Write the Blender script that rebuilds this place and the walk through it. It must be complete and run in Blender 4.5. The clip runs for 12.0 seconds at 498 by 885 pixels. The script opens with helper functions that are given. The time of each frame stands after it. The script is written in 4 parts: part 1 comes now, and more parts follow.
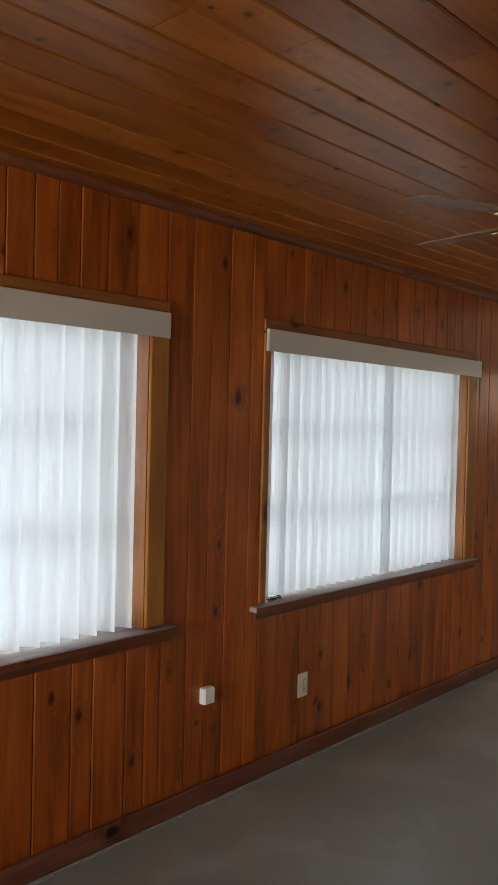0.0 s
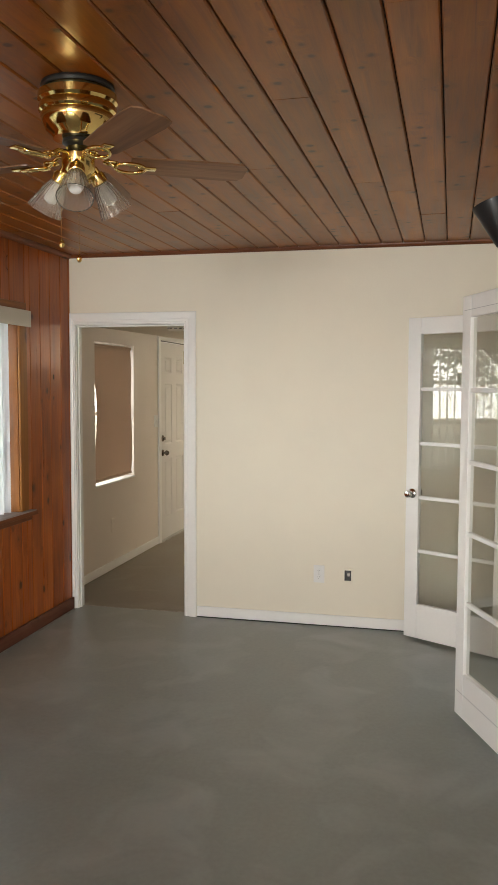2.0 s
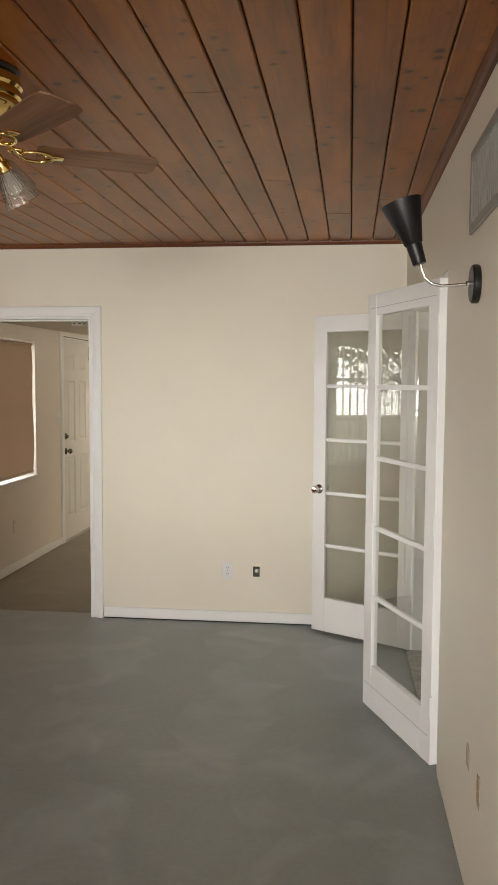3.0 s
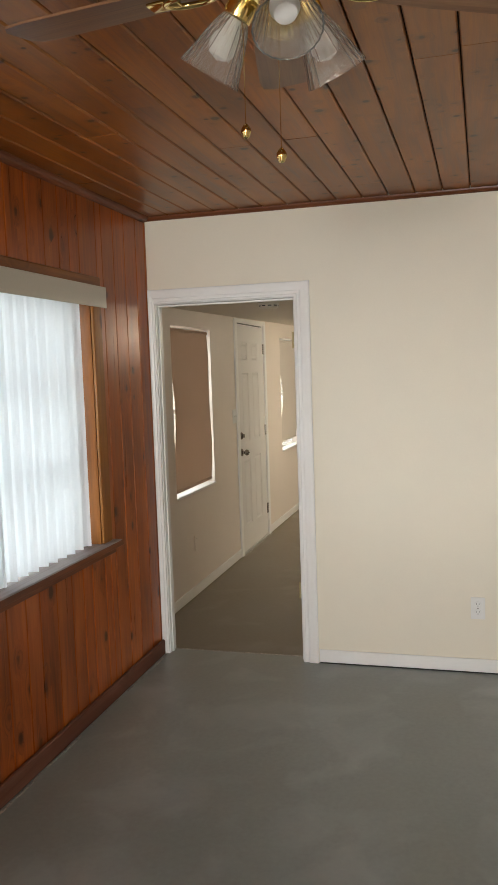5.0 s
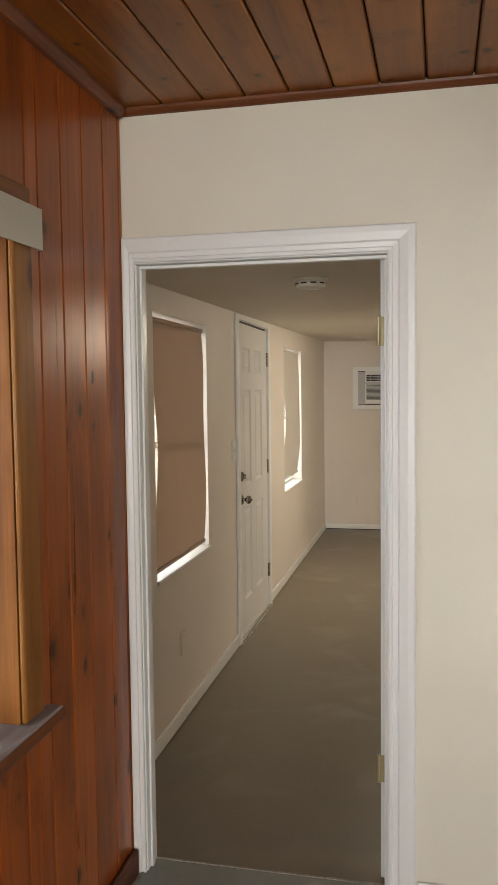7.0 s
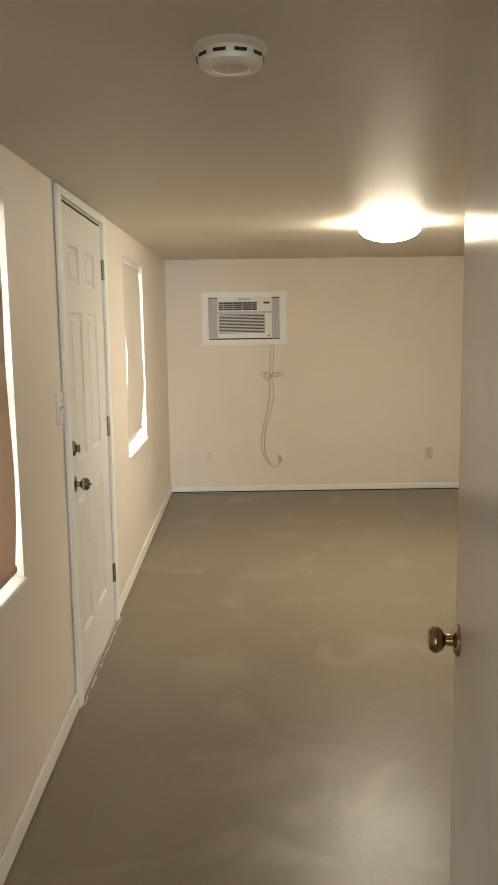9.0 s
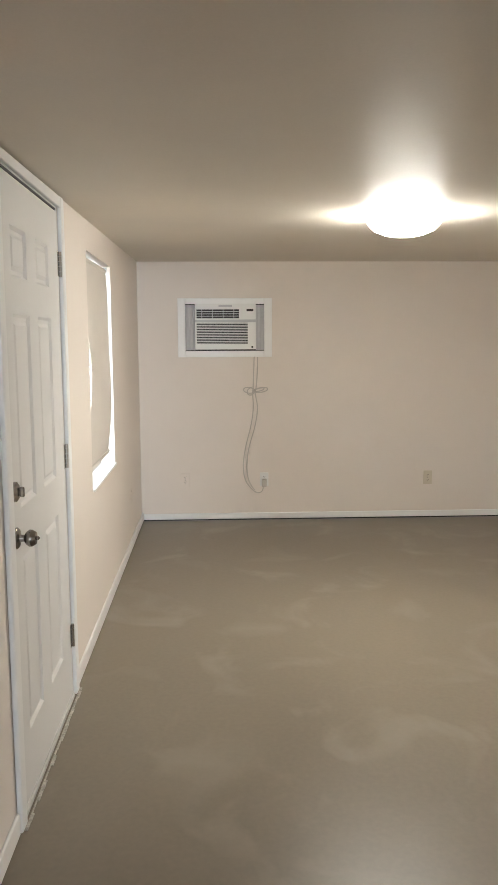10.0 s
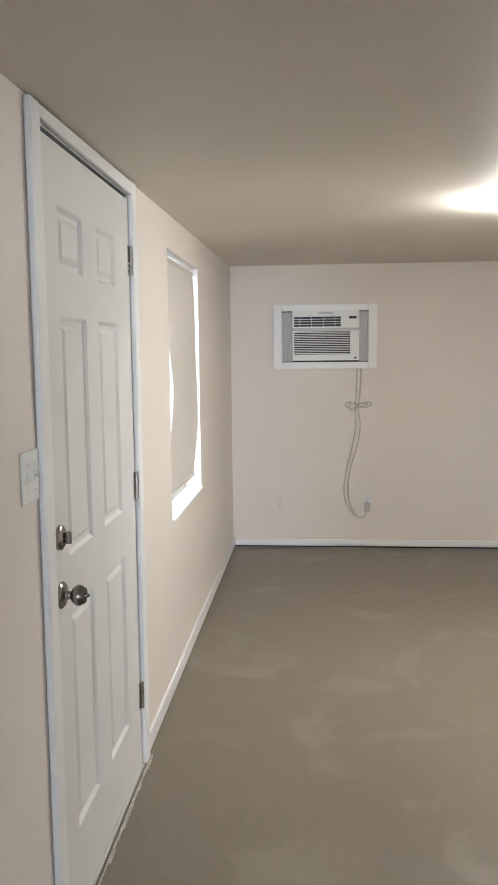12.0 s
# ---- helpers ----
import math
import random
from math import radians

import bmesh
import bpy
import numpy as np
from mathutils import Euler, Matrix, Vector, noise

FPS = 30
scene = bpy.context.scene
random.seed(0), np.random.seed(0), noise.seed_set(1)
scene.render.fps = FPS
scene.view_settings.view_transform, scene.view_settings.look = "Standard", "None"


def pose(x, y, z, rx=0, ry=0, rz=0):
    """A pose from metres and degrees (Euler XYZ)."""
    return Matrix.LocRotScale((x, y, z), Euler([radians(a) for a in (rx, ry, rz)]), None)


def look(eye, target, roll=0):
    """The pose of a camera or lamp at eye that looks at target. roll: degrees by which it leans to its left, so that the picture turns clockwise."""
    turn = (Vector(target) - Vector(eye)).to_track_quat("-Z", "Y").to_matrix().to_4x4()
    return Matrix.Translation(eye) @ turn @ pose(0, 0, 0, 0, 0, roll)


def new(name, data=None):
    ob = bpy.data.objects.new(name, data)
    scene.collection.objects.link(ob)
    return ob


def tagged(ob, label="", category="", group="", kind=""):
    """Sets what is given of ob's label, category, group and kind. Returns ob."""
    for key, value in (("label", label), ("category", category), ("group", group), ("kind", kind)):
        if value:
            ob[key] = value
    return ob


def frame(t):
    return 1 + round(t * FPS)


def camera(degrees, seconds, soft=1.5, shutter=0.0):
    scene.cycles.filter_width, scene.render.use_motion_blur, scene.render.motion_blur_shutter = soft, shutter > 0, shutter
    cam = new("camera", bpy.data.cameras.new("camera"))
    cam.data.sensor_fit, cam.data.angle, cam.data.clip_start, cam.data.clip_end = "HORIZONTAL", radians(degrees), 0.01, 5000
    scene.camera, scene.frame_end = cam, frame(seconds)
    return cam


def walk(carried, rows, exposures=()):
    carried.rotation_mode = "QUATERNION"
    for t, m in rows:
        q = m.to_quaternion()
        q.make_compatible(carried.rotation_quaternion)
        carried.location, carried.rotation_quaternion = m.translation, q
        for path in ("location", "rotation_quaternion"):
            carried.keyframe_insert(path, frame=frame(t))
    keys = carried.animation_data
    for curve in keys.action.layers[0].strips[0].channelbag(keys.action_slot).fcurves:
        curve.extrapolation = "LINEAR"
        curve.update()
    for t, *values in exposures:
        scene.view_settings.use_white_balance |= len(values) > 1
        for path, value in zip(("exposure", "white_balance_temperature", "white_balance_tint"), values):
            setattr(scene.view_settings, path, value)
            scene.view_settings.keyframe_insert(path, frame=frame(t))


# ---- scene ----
cam = camera(34.4, 12.0)
PATH = [
    (0, (-0.191, 0.1, 1.615), (1.274, 1.461, 1.569), 1.4),
    (0.5, (-0.169, 0.055, 1.62), (1.46, 1.214, 1.58), 1.4),
    (1, (-0.134, 0.044, 1.6), (1.639, 0.97, 1.585), 1.4),
    (1.5, (-0.096, 0.024, 1.595), (1.785, 0.699, 1.503), 1.0),
    (2, (-0.066, 0.013, 1.584), (1.876, 0.472, 1.444), 0.2),
    (2.5, (-0.064, 0.016, 1.591), (1.912, 0.287, 1.446), -0.0),
    (3, (-0.054, 0.049, 1.582), (1.928, 0.27, 1.436), 0.3),
    (3.5, (0.015, 0.126, 1.568), (1.995, 0.37, 1.42), 0.7),
    (3.7, (0.098, 0.18, 1.547), (2.075, 0.446, 1.401), 1.0),
    (5.3, (1.161, 0.928, 1.624), (3.069, 1.499, 1.439), -1.8),
    (5.5, (1.356, 1.015, 1.601), (3.261, 1.593, 1.409), -1.4),
    (6, (1.792, 1.277, 1.574), (3.701, 1.842, 1.388), -1.8),
    (6.5, (2.224, 1.437, 1.582), (4.156, 1.921, 1.402), -1.7),
    (6.7, (2.423, 1.493, 1.598), (4.362, 1.956, 1.446), -1.1),
    (8.3, (3.834, 1.935, 1.552), (5.815, 2.159, 1.39), -0.8),
    (8.5, (4.041, 1.994, 1.54), (6.028, 2.124, 1.349), -1.0),
    (8.7, (4.182, 2.032, 1.554), (6.164, 2.08, 1.291), -0.8),
    (9, (4.42, 2.038, 1.528), (6.40, 2.028, 1.245), -0.8),
    (9.5, (4.817, 2.046, 1.542), (6.799, 2.008, 1.274), -0.8),
    (10, (5.171, 2.112, 1.519), (7.153, 2.03, 1.263), -0.3),
    (10.5, (5.436, 2.073, 1.521), (7.421, 2.077, 1.275), -0.6),
    (11, (5.649, 2.044, 1.501), (7.631, 2.175, 1.268), -0.9),
    (11.5, (5.718, 2.088, 1.51), (7.697, 2.257, 1.277), -0.9),
    (12, (5.732, 2.101, 1.509), (7.712, 2.266, 1.283), -0.6),
]
EXPOSURES = [(0.0, 0.22, 6500, 12.5), (0.5, 0.48, 6600, 12.5), (1.0, 0.58, 6700, 11.5), (1.5, 0.62, 6800, 11), (2.5, 0.62, 6950, 11), (3.5, 0.60, 6700, 11), (6.7, 0.53, 6700, 11.5), (8.5, 0.96, 6750, 10), (9.0, 1.07, 6650, 9), (9.5, 1.17, 6050, 10), (10.5, 1.20, 5550, 11), (11.0, 1.18, 5400, 11.5), (12.0, 1.15, 5350, 11.5)]
walk(cam, [(t, look(eye, target, roll)) for t, eye, target, roll in PATH], EXPOSURES)

# ---- plan: room 1 (panelled), room 2 (cream), side room past the french doors ----
N1, E1, S1, W1, C1 = 2.53, 5.148, -0.365, -6.0, 2.483
N2, E2, S2 = 2.74, 11.84, -0.36


def c2(x):
    """Height of the slightly sloping ceiling of room 2."""
    return 2.06 + (x - 6.2) * 0.0145


W2 = 5.235                      # room 2 face of the partition
DY0, DY1, DZ = 1.70, 2.485, 2.0   # doorway in the partition
WIN_A = (0.0, 1.845, 0.798, 2.03)   # x0, x1, z0, z1
WIN_B = (2.545, 4.425, 0.798, 2.03)
WIN_C = (6.02, 6.875, 0.745, 1.945)
WIN_D = (9.235, 10.15, 0.745, 1.955)
DOOR2 = (7.585, 8.495, 0.0, 2.035)
FR0, FR1, FRZ = 3.17, 4.74, 2.03    # french door opening

# ---- light ----
world = bpy.data.worlds.new("sky")
scene.world = world
world.use_nodes = True
wn = world.node_tree
sky = wn.nodes.new("ShaderNodeTexSky")
sky.sky_type, sky.sun_disc = 'NISHITA', False
sky.sun_elevation, sky.sun_rotation = radians(60), radians(190)
wn.links.new(sky.outputs[0], wn.nodes["Background"].inputs[0])
wn.nodes["Background"].inputs[1].default_value = 0.15

sun = new("sun", bpy.data.lights.new("sun", 'SUN'))
sun.data.energy, sun.data.angle, sun.data.color = 4.0, radians(0.5), (1.0, 0.95, 0.88)
sun.matrix_basis = look((-2.0, -11.3, 20.0), (0, 0, 0))


def fill_lamp(name, m, width, height, watts, colour=(0.93, 0.97, 1.0)):
    d = bpy.data.lights.new(name, 'AREA')
    d.shape, d.size, d.size_y, d.energy, d.color = 'RECTANGLE', width, height, watts, colour
    ob = new(name, d)
    ob.matrix_basis = m
    return ob


# Added fill lamp in an assumed west window, out of view.
fill_lamp("west_fill_lamp", look((W1 - 0.1, 0.9, 1.4), (3, 0.9, 1.4)), 2.0, 1.3, 250, (0.95, 0.985, 0.98))

# Added fill lamp inside the side room's assumed south opening.
fill_lamp("side_room_fill_lamp", look((3.9, -3.05, 1.35), (4.0, 2, 1.1)), 2.4, 1.4, 14, (1.0, 0.97, 0.92))


# ---- materials ----
def tree(name):
    m = bpy.data.materials.new(name)
    m.use_nodes = True
    nt = m.node_tree
    b = nt.nodes["Principled BSDF"]
    return m, nt, b


def node(nt, kind, **inputs):
    n = nt.nodes.new(kind)
    for k, v in inputs.items():
        key = int(k[1:]) if k[0] == "i" and k[1:].isdigit() else k.replace("_", " ")
        n.inputs[key].default_value = v
    return n


def ramp(nt, fac, stops):
    r = nt.nodes.new("ShaderNodeValToRGB")
    while len(r.color_ramp.elements) < len(stops):
        r.color_ramp.elements.new(0.5)
    for e, (p, c) in zip(r.color_ramp.elements, stops):
        e.position, e.color = p, (*c, 1)
    nt.links.new(fac, r.inputs[0])
    return r.outputs[0]


def mix(nt, fac, a, b, mode='MIX'):
    n = nt.nodes.new("ShaderNodeMix")
    n.data_type, n.blend_type = 'RGBA', mode
    for sock, v in ((n.inputs[0], fac), (n.inputs[6], a), (n.inputs[7], b)):
        if isinstance(v, (int, float)):
            sock.default_value = v
        elif isinstance(v, tuple):
            sock.default_value = (*v, 1)
        else:
            nt.links.new(v, sock)
    return n.outputs[2]


def paint(name, colour, rough=0.5, metal=0.0, blotch=0.06, grain=0.03, size=1.2, bump=0.08, fine=90.0, spec=0.5, stain=None):
    """Painted, plastic or metal surface with broad blotches, fine grain and a slight relief."""
    m, nt, b = tree(name)
    geo = nt.nodes.new("ShaderNodeNewGeometry")
    n1 = node(nt, "ShaderNodeTexNoise", Scale=size, Detail=4.0, Roughness=0.6)
    n2 = node(nt, "ShaderNodeTexNoise", Scale=fine, Detail=3.0)
    for n in (n1, n2):
        nt.links.new(geo.outputs["Position"], n.inputs["Vector"])
    dark = tuple(c * (1 - 2 * blotch) for c in colour)
    lite = tuple(min(1, c * (1 + blotch)) for c in colour)
    c = ramp(nt, n1.outputs[0], [(0.3, dark), (0.7, lite)])
    g = ramp(nt, n2.outputs[0], [(0.3, (1 - 2 * grain,) * 3), (0.7, (1.0,) * 3)])
    c = mix(nt, 1.0, c, g, 'MULTIPLY')
    if stain:
        n3 = node(nt, "ShaderNodeTexNoise", Scale=stain[1], Detail=3.0, Roughness=0.5, Distortion=0.8)
        nt.links.new(geo.outputs["Position"], n3.inputs["Vector"])
        f = ramp(nt, n3.outputs[0], [(stain[2], (0, 0, 0)), (min(1, stain[2] + stain[3]), (1, 1, 1))])
        c = mix(nt, f, c, stain[0])
    nt.links.new(c, b.inputs["Base Color"])
    rr = ramp(nt, n1.outputs[0], [(0.25, (max(0.03, rough * 0.82),) * 3), (0.75, (min(1, rough * 1.15),) * 3)])
    nt.links.new(rr, b.inputs["Roughness"])
    b.inputs["Metallic"].default_value = metal
    b.inputs["Specular IOR Level"].default_value = spec
    if bump:
        bp = node(nt, "ShaderNodeBump", Strength=bump, Distance=0.004)
        nt.links.new(n2.outputs[0], bp.inputs["Height"])
        nt.links.new(bp.outputs[0], b.inputs["Normal"])
    return m


def wood(name, dark, mid, light, along, rough=0.32, island=False, knots=1.0, coat=0.12, tone=0.45, spec=0.22, coat_rough=0.2, varnish=(1.0, 1.0, 1.0, 1.0), own_axes=False, knot_scale=(5.5, 8.5)):
    """Varnished knotty pine, grain along one axis, each board shifted and toned by its own random number."""
    m, nt, b = tree(name)
    geo = nt.nodes.new("ShaderNodeNewGeometry")
    place = nt.nodes.new("ShaderNodeTexCoord").outputs["Object"] if own_axes else geo.outputs["Position"]
    rnd = geo.outputs["Random Per Island"] if island else nt.nodes.new("ShaderNodeObjectInfo").outputs["Random"]

    def vec(op, p, q):
        n = nt.nodes.new("ShaderNodeVectorMath")
        n.operation = op
        for sock, v in ((n.inputs[0], p), (n.inputs["Scale"] if op == 'SCALE' else n.inputs[1], q)):
            if isinstance(v, (tuple, float)):
                sock.default_value = v
            else:
                nt.links.new(v, sock)
        return n.outputs[0]

    def math_node(op, p, q, r=0.0):
        n = nt.nodes.new("ShaderNodeMath")
        n.operation = op
        for sock, v in zip(n.inputs, (p, q, r)):
            if isinstance(v, float):
                sock.default_value = v
            else:
                nt.links.new(v, sock)
        return n.outputs[0]

    at = vec('ADD', place, vec('SCALE', (37.0, 53.0, 71.0), rnd))

    def stretched(k, other):
        sc = [other, other, other]
        sc["xyz".index(along)] = k
        return vec('MULTIPLY', at, tuple(sc))

    # knots: dark hearts with a soft halo that bends the grain round them
    kv = node(nt, "ShaderNodeTexVoronoi", Scale=1.0, Randomness=1.0)
    nt.links.new(stretched(*knot_scale), kv.inputs["Vector"])
    kd = node(nt, "ShaderNodeTexNoise", Scale=38.0, Detail=3.0)
    nt.links.new(at, kd.inputs["Vector"])
    dist = math_node('MULTIPLY_ADD', kd.outputs[0], 0.13, kv.outputs["Distance"])
    pick = nt.nodes.new("ShaderNodeSeparateColor")
    nt.links.new(kv.outputs["Color"], pick.inputs[0])
    some = math_node('LESS_THAN', pick.outputs[0], 0.55 * knots)
    reach = math_node('MULTIPLY_ADD', pick.outputs[1], 0.8, 0.55)
    near = math_node('DIVIDE', dist, reach)
    heart = math_node('MULTIPLY', ramp(nt, near, [(0.15, (1.0,) * 3), (0.20, (0.8,) * 3), (0.23, (0.3,) * 3), (0.30, (0.0,) * 3)]), some)
    halo = math_node('MULTIPLY', ramp(nt, near, [(0.14, (1.0,) * 3), (0.6, (0.0,) * 3)]), some)

    bend = vec('SCALE', (1.1, 1.1, 1.1), halo)
    warp = node(nt, "ShaderNodeTexNoise", Scale=1.0, Detail=2.0)
    nt.links.new(stretched(1.6, 6.0), warp.inputs["Vector"])
    grain = node(nt, "ShaderNodeTexNoise", Scale=1.0, Detail=6.0, Roughness=0.6, Distortion=1.3)
    nt.links.new(vec('ADD', stretched(1.1, 26.0), bend), grain.inputs["Vector"])
    fine = node(nt, "ShaderNodeTexNoise", Scale=1.0, Detail=4.0, Roughness=0.6)
    nt.links.new(stretched(9.0, 260.0), fine.inputs["Vector"])
    c = ramp(nt, grain.outputs[0], [(0.30, dark), (0.5, mid), (0.72, light)])
    c = mix(nt, 0.5, c, ramp(nt, warp.outputs[0], [(0.3, dark), (0.52, mid), (0.72, light)]))
    c = mix(nt, 1.0, c, ramp(nt, fine.outputs[0], [(0.3, (0.84,) * 3), (0.65, (1.0,) * 3)]), 'MULTIPLY')
    c = mix(nt, math_node('MULTIPLY', halo, 0.28), c, tuple(q * 0.8 for q in dark))
    c = mix(nt, heart, c, (dark[0] * 0.42, dark[1] * 0.36, dark[2] * 0.3))
    t = ramp(nt, rnd, [(0.0, (1 - tone, 1 - tone * 1.1, 1 - tone * 1.2)), (0.5, (0.95, 0.93, 0.92)), (1.0, (1 + tone * 0.5,) * 3)])
    c = mix(nt, 1.0, c, t, 'MULTIPLY')
    nt.links.new(c, b.inputs["Base Color"])
    nt.links.new(ramp(nt, grain.outputs[0], [(0.2, (rough * 0.8,) * 3), (0.8, (rough * 1.25,) * 3)]), b.inputs["Roughness"])
    b.inputs["Coat Weight"].default_value = coat
    b.inputs["Coat Roughness"].default_value = coat_rough
    b.inputs["Specular IOR Level"].default_value = spec
    b.inputs["Specular Tint"].default_value = varnish
    bp = node(nt, "ShaderNodeBump", Strength=0.14, Distance=0.003)
    nt.links.new(grain.outputs[0], bp.inputs["Height"])
    nt.links.new(bp.outputs[0], b.inputs["Normal"])
    return m


def cloth(name, colour, through_light, rough=0.6):
    """Thin sheet that lets part of the light through."""
    m, nt, b = tree(name)
    geo = nt.nodes.new("ShaderNodeNewGeometry")
    n = node(nt, "ShaderNodeTexNoise", Scale=160.0, Detail=2.0)
    nt.links.new(geo.outputs["Position"], n.inputs["Vector"])
    c = ramp(nt, n.outputs[0], [(0.3, tuple(q * 0.985 for q in colour)), (0.7, colour)])
    nt.links.new(c, b.inputs["Base Color"])
    b.inputs["Roughness"].default_value = rough
    tr = nt.nodes.new("ShaderNodeBsdfTranslucent")
    nt.links.new(c, tr.inputs["Color"])
    mx = nt.nodes.new("ShaderNodeMixShader")
    mx.inputs[0].default_value = through_light
    nt.links.new(b.outputs[0], mx.inputs[1])
    nt.links.new(tr.outputs[0], mx.inputs[2])
    nt.links.new(mx.outputs[0], nt.nodes["Material Output"].inputs["Surface"])
    return m


def glass(name, rough=0.0, tint=(1, 1, 1), clear=1.0):
    m, nt, b = tree(name)
    b.inputs["Transmission Weight"].default_value = clear
    b.inputs["Roughness"].default_value = rough
    b.inputs["IOR"].default_value = 1.5
    b.inputs["Base Color"].default_value = (*tint, 1)
    return m


def glow(name, colour, strength):
    m, nt, b = tree(name)
    b.inputs["Base Color"].default_value = (0.9, 0.9, 0.88, 1)
    b.inputs["Emission Color"].default_value = (*colour, 1)
    b.inputs["Emission Strength"].default_value = strength
    return m


PANEL = wood("red pine panelling", (0.10, 0.018, 0.003), (0.36, 0.077, 0.009), (0.54, 0.150, 0.020), "z", 0.31, knots=0.6, knot_scale=(6.5, 11.0), tone=0.2, coat=0.0, spec=0.55, varnish=(1.0, 0.72, 0.5, 1.0))
CEIL_WOOD = wood("pine ceiling boards", (0.095, 0.019, 0.002), (0.315, 0.088, 0.010), (0.46, 0.165, 0.024), "x", 0.33, island=True, knots=0.75, knot_scale=(14.0, 14.0), tone=0.2, coat=0.0, spec=0.6, varnish=(1.0, 0.68, 0.28, 1.0))
TRIM_X = wood("red pine trim along x", (0.06, 0.018, 0.008), (0.15, 0.042, 0.014), (0.24, 0.078, 0.026), "x", 0.44, knots=0.3)
TRIM_Y = wood("red pine trim along y", (0.10, 0.026, 0.008), (0.20, 0.06, 0.018), (0.30, 0.10, 0.032), "y", 0.44, knots=0.3)
BASE_WOOD = wood("dirty worn baseboard", (0.05, 0.016, 0.008), (0.15, 0.048, 0.024), (0.24, 0.12, 0.08), "x", 0.5, knots=0.3, coat=0.0, tone=0.1)
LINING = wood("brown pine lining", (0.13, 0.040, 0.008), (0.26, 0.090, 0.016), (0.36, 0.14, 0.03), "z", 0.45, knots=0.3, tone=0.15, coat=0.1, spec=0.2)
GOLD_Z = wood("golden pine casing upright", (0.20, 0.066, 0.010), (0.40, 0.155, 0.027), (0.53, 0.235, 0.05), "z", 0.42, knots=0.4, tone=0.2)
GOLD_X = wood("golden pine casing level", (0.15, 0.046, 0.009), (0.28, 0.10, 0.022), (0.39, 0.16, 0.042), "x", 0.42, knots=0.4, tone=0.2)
SILL_WOOD = wood("weathered sill", (0.16, 0.125, 0.12), (0.39, 0.345, 0.345), (0.56, 0.52, 0.53), "x", 0.5, knots=0.2, coat=0.0, tone=0.15)
BLADE_WOOD = wood("fan blade veneer", (0.10, 0.042, 0.018), (0.27, 0.135, 0.07), (0.42, 0.25, 0.15), "x", 0.4, knots=0.0, tone=0.1, own_axes=True)
CREAM = paint("cream wall paint", (0.815, 0.765, 0.642), 0.5, blotch=0.02, grain=0.012, bump=0.10, fine=220.0)
CREAM_B = paint("off-white wall paint", (0.785, 0.719, 0.652), 0.55, blotch=0.02, grain=0.012, bump=0.10, fine=220.0)
CEIL_PAINT = paint("ceiling paint", (0.75, 0.695, 0.605), 0.56, blotch=0.03, grain=0.015, bump=0.12, fine=120.0, spec=0.16)
FLOOR = paint("grey floor paint", (0.270, 0.296, 0.277), 0.36, blotch=0.06, grain=0.04, size=1.6, bump=0.05, fine=45.0, stain=((0.365, 0.390, 0.385), 2.6, 0.5, 0.40))
FLOOR_B = paint("brownish grey floor paint", (0.196, 0.164, 0.121), 0.38, blotch=0.06, grain=0.04, size=1.3, bump=0.05, fine=45.0, stain=((0.27, 0.237, 0.19), 2.2, 0.54, 0.3))
WHITE = paint("white gloss trim paint", (0.86, 0.86, 0.845), 0.34, blotch=0.015, grain=0.008, bump=0.04, fine=60.0)
LEAF_WHITE = paint("glossy white door enamel", (0.80, 0.80, 0.79), 0.2, blotch=0.02, grain=0.008, bump=0.03, fine=40.0)
DOOR_WHITE = paint("white door paint", (0.76, 0.755, 0.74), 0.42, blotch=0.02, grain=0.012, bump=0.05, fine=150.0)
PLASTIC = paint("white plastic", (0.78, 0.78, 0.76), 0.35, blotch=0.02, grain=0.0, bump=0.0)
CREAM_PLASTIC = paint("aged cream plastic", (0.72, 0.68, 0.57), 0.35, blotch=0.02, grain=0.0, bump=0.0)
BEIGE_PLASTIC = paint("beige plastic", (0.62, 0.56, 0.44), 0.35, blotch=0.02, grain=0.0, bump=0.0)
VALANCE = paint("beige vinyl valance", (0.56, 0.53, 0.45), 0.42, blotch=0.02, grain=0.02, bump=0.03)
GREY_PLASTIC = paint("grey plastic", (0.50, 0.50, 0.52), 0.4, blotch=0.02, grain=0.0, bump=0.0)
# Also colours the strips that stand for shade in gaps.
DARK = paint("black plastic and gap shade", (0.012, 0.012, 0.012), 0.4, blotch=0.05, grain=0.0, bump=0.0)
BLACK_METAL = paint("matt black metal", (0.008, 0.008, 0.009), 0.42, blotch=0.05, grain=0.02, bump=0.02)
BRASS = paint("polished brass", (0.88, 0.68, 0.28), 0.11, 1.0, blotch=0.05, grain=0.02, bump=0.0)
KNOB_BRASS = paint("worn antique brass", (0.46, 0.35, 0.20), 0.2, 1.0, blotch=0.1, grain=0.05, bump=0.0)
OLD_BRASS = paint("dull painted-over brass", (0.50, 0.42, 0.24), 0.45, 0.5, blotch=0.15, grain=0.05, bump=0.0)
NICKEL = paint("satin nickel", (0.30, 0.275, 0.25), 0.26, 1.0, blotch=0.05, grain=0.02, bump=0.0)
HINGE_STEEL = paint("bright hinge steel", (0.62, 0.61, 0.58), 0.16, 1.0, blotch=0.05, grain=0.02, bump=0.0)
CHROME = paint("chrome", (0.72, 0.72, 0.72), 0.10, 1.0, blotch=0.03, grain=0.0, bump=0.0)
ALU = paint("painted aluminium", (0.55, 0.54, 0.52), 0.4, 0.0, blotch=0.05, grain=0.02, bump=0.0)
GRILLE = paint("grey painted grille", (0.30, 0.29, 0.26), 0.45, blotch=0.04, grain=0.03, bump=0.02)
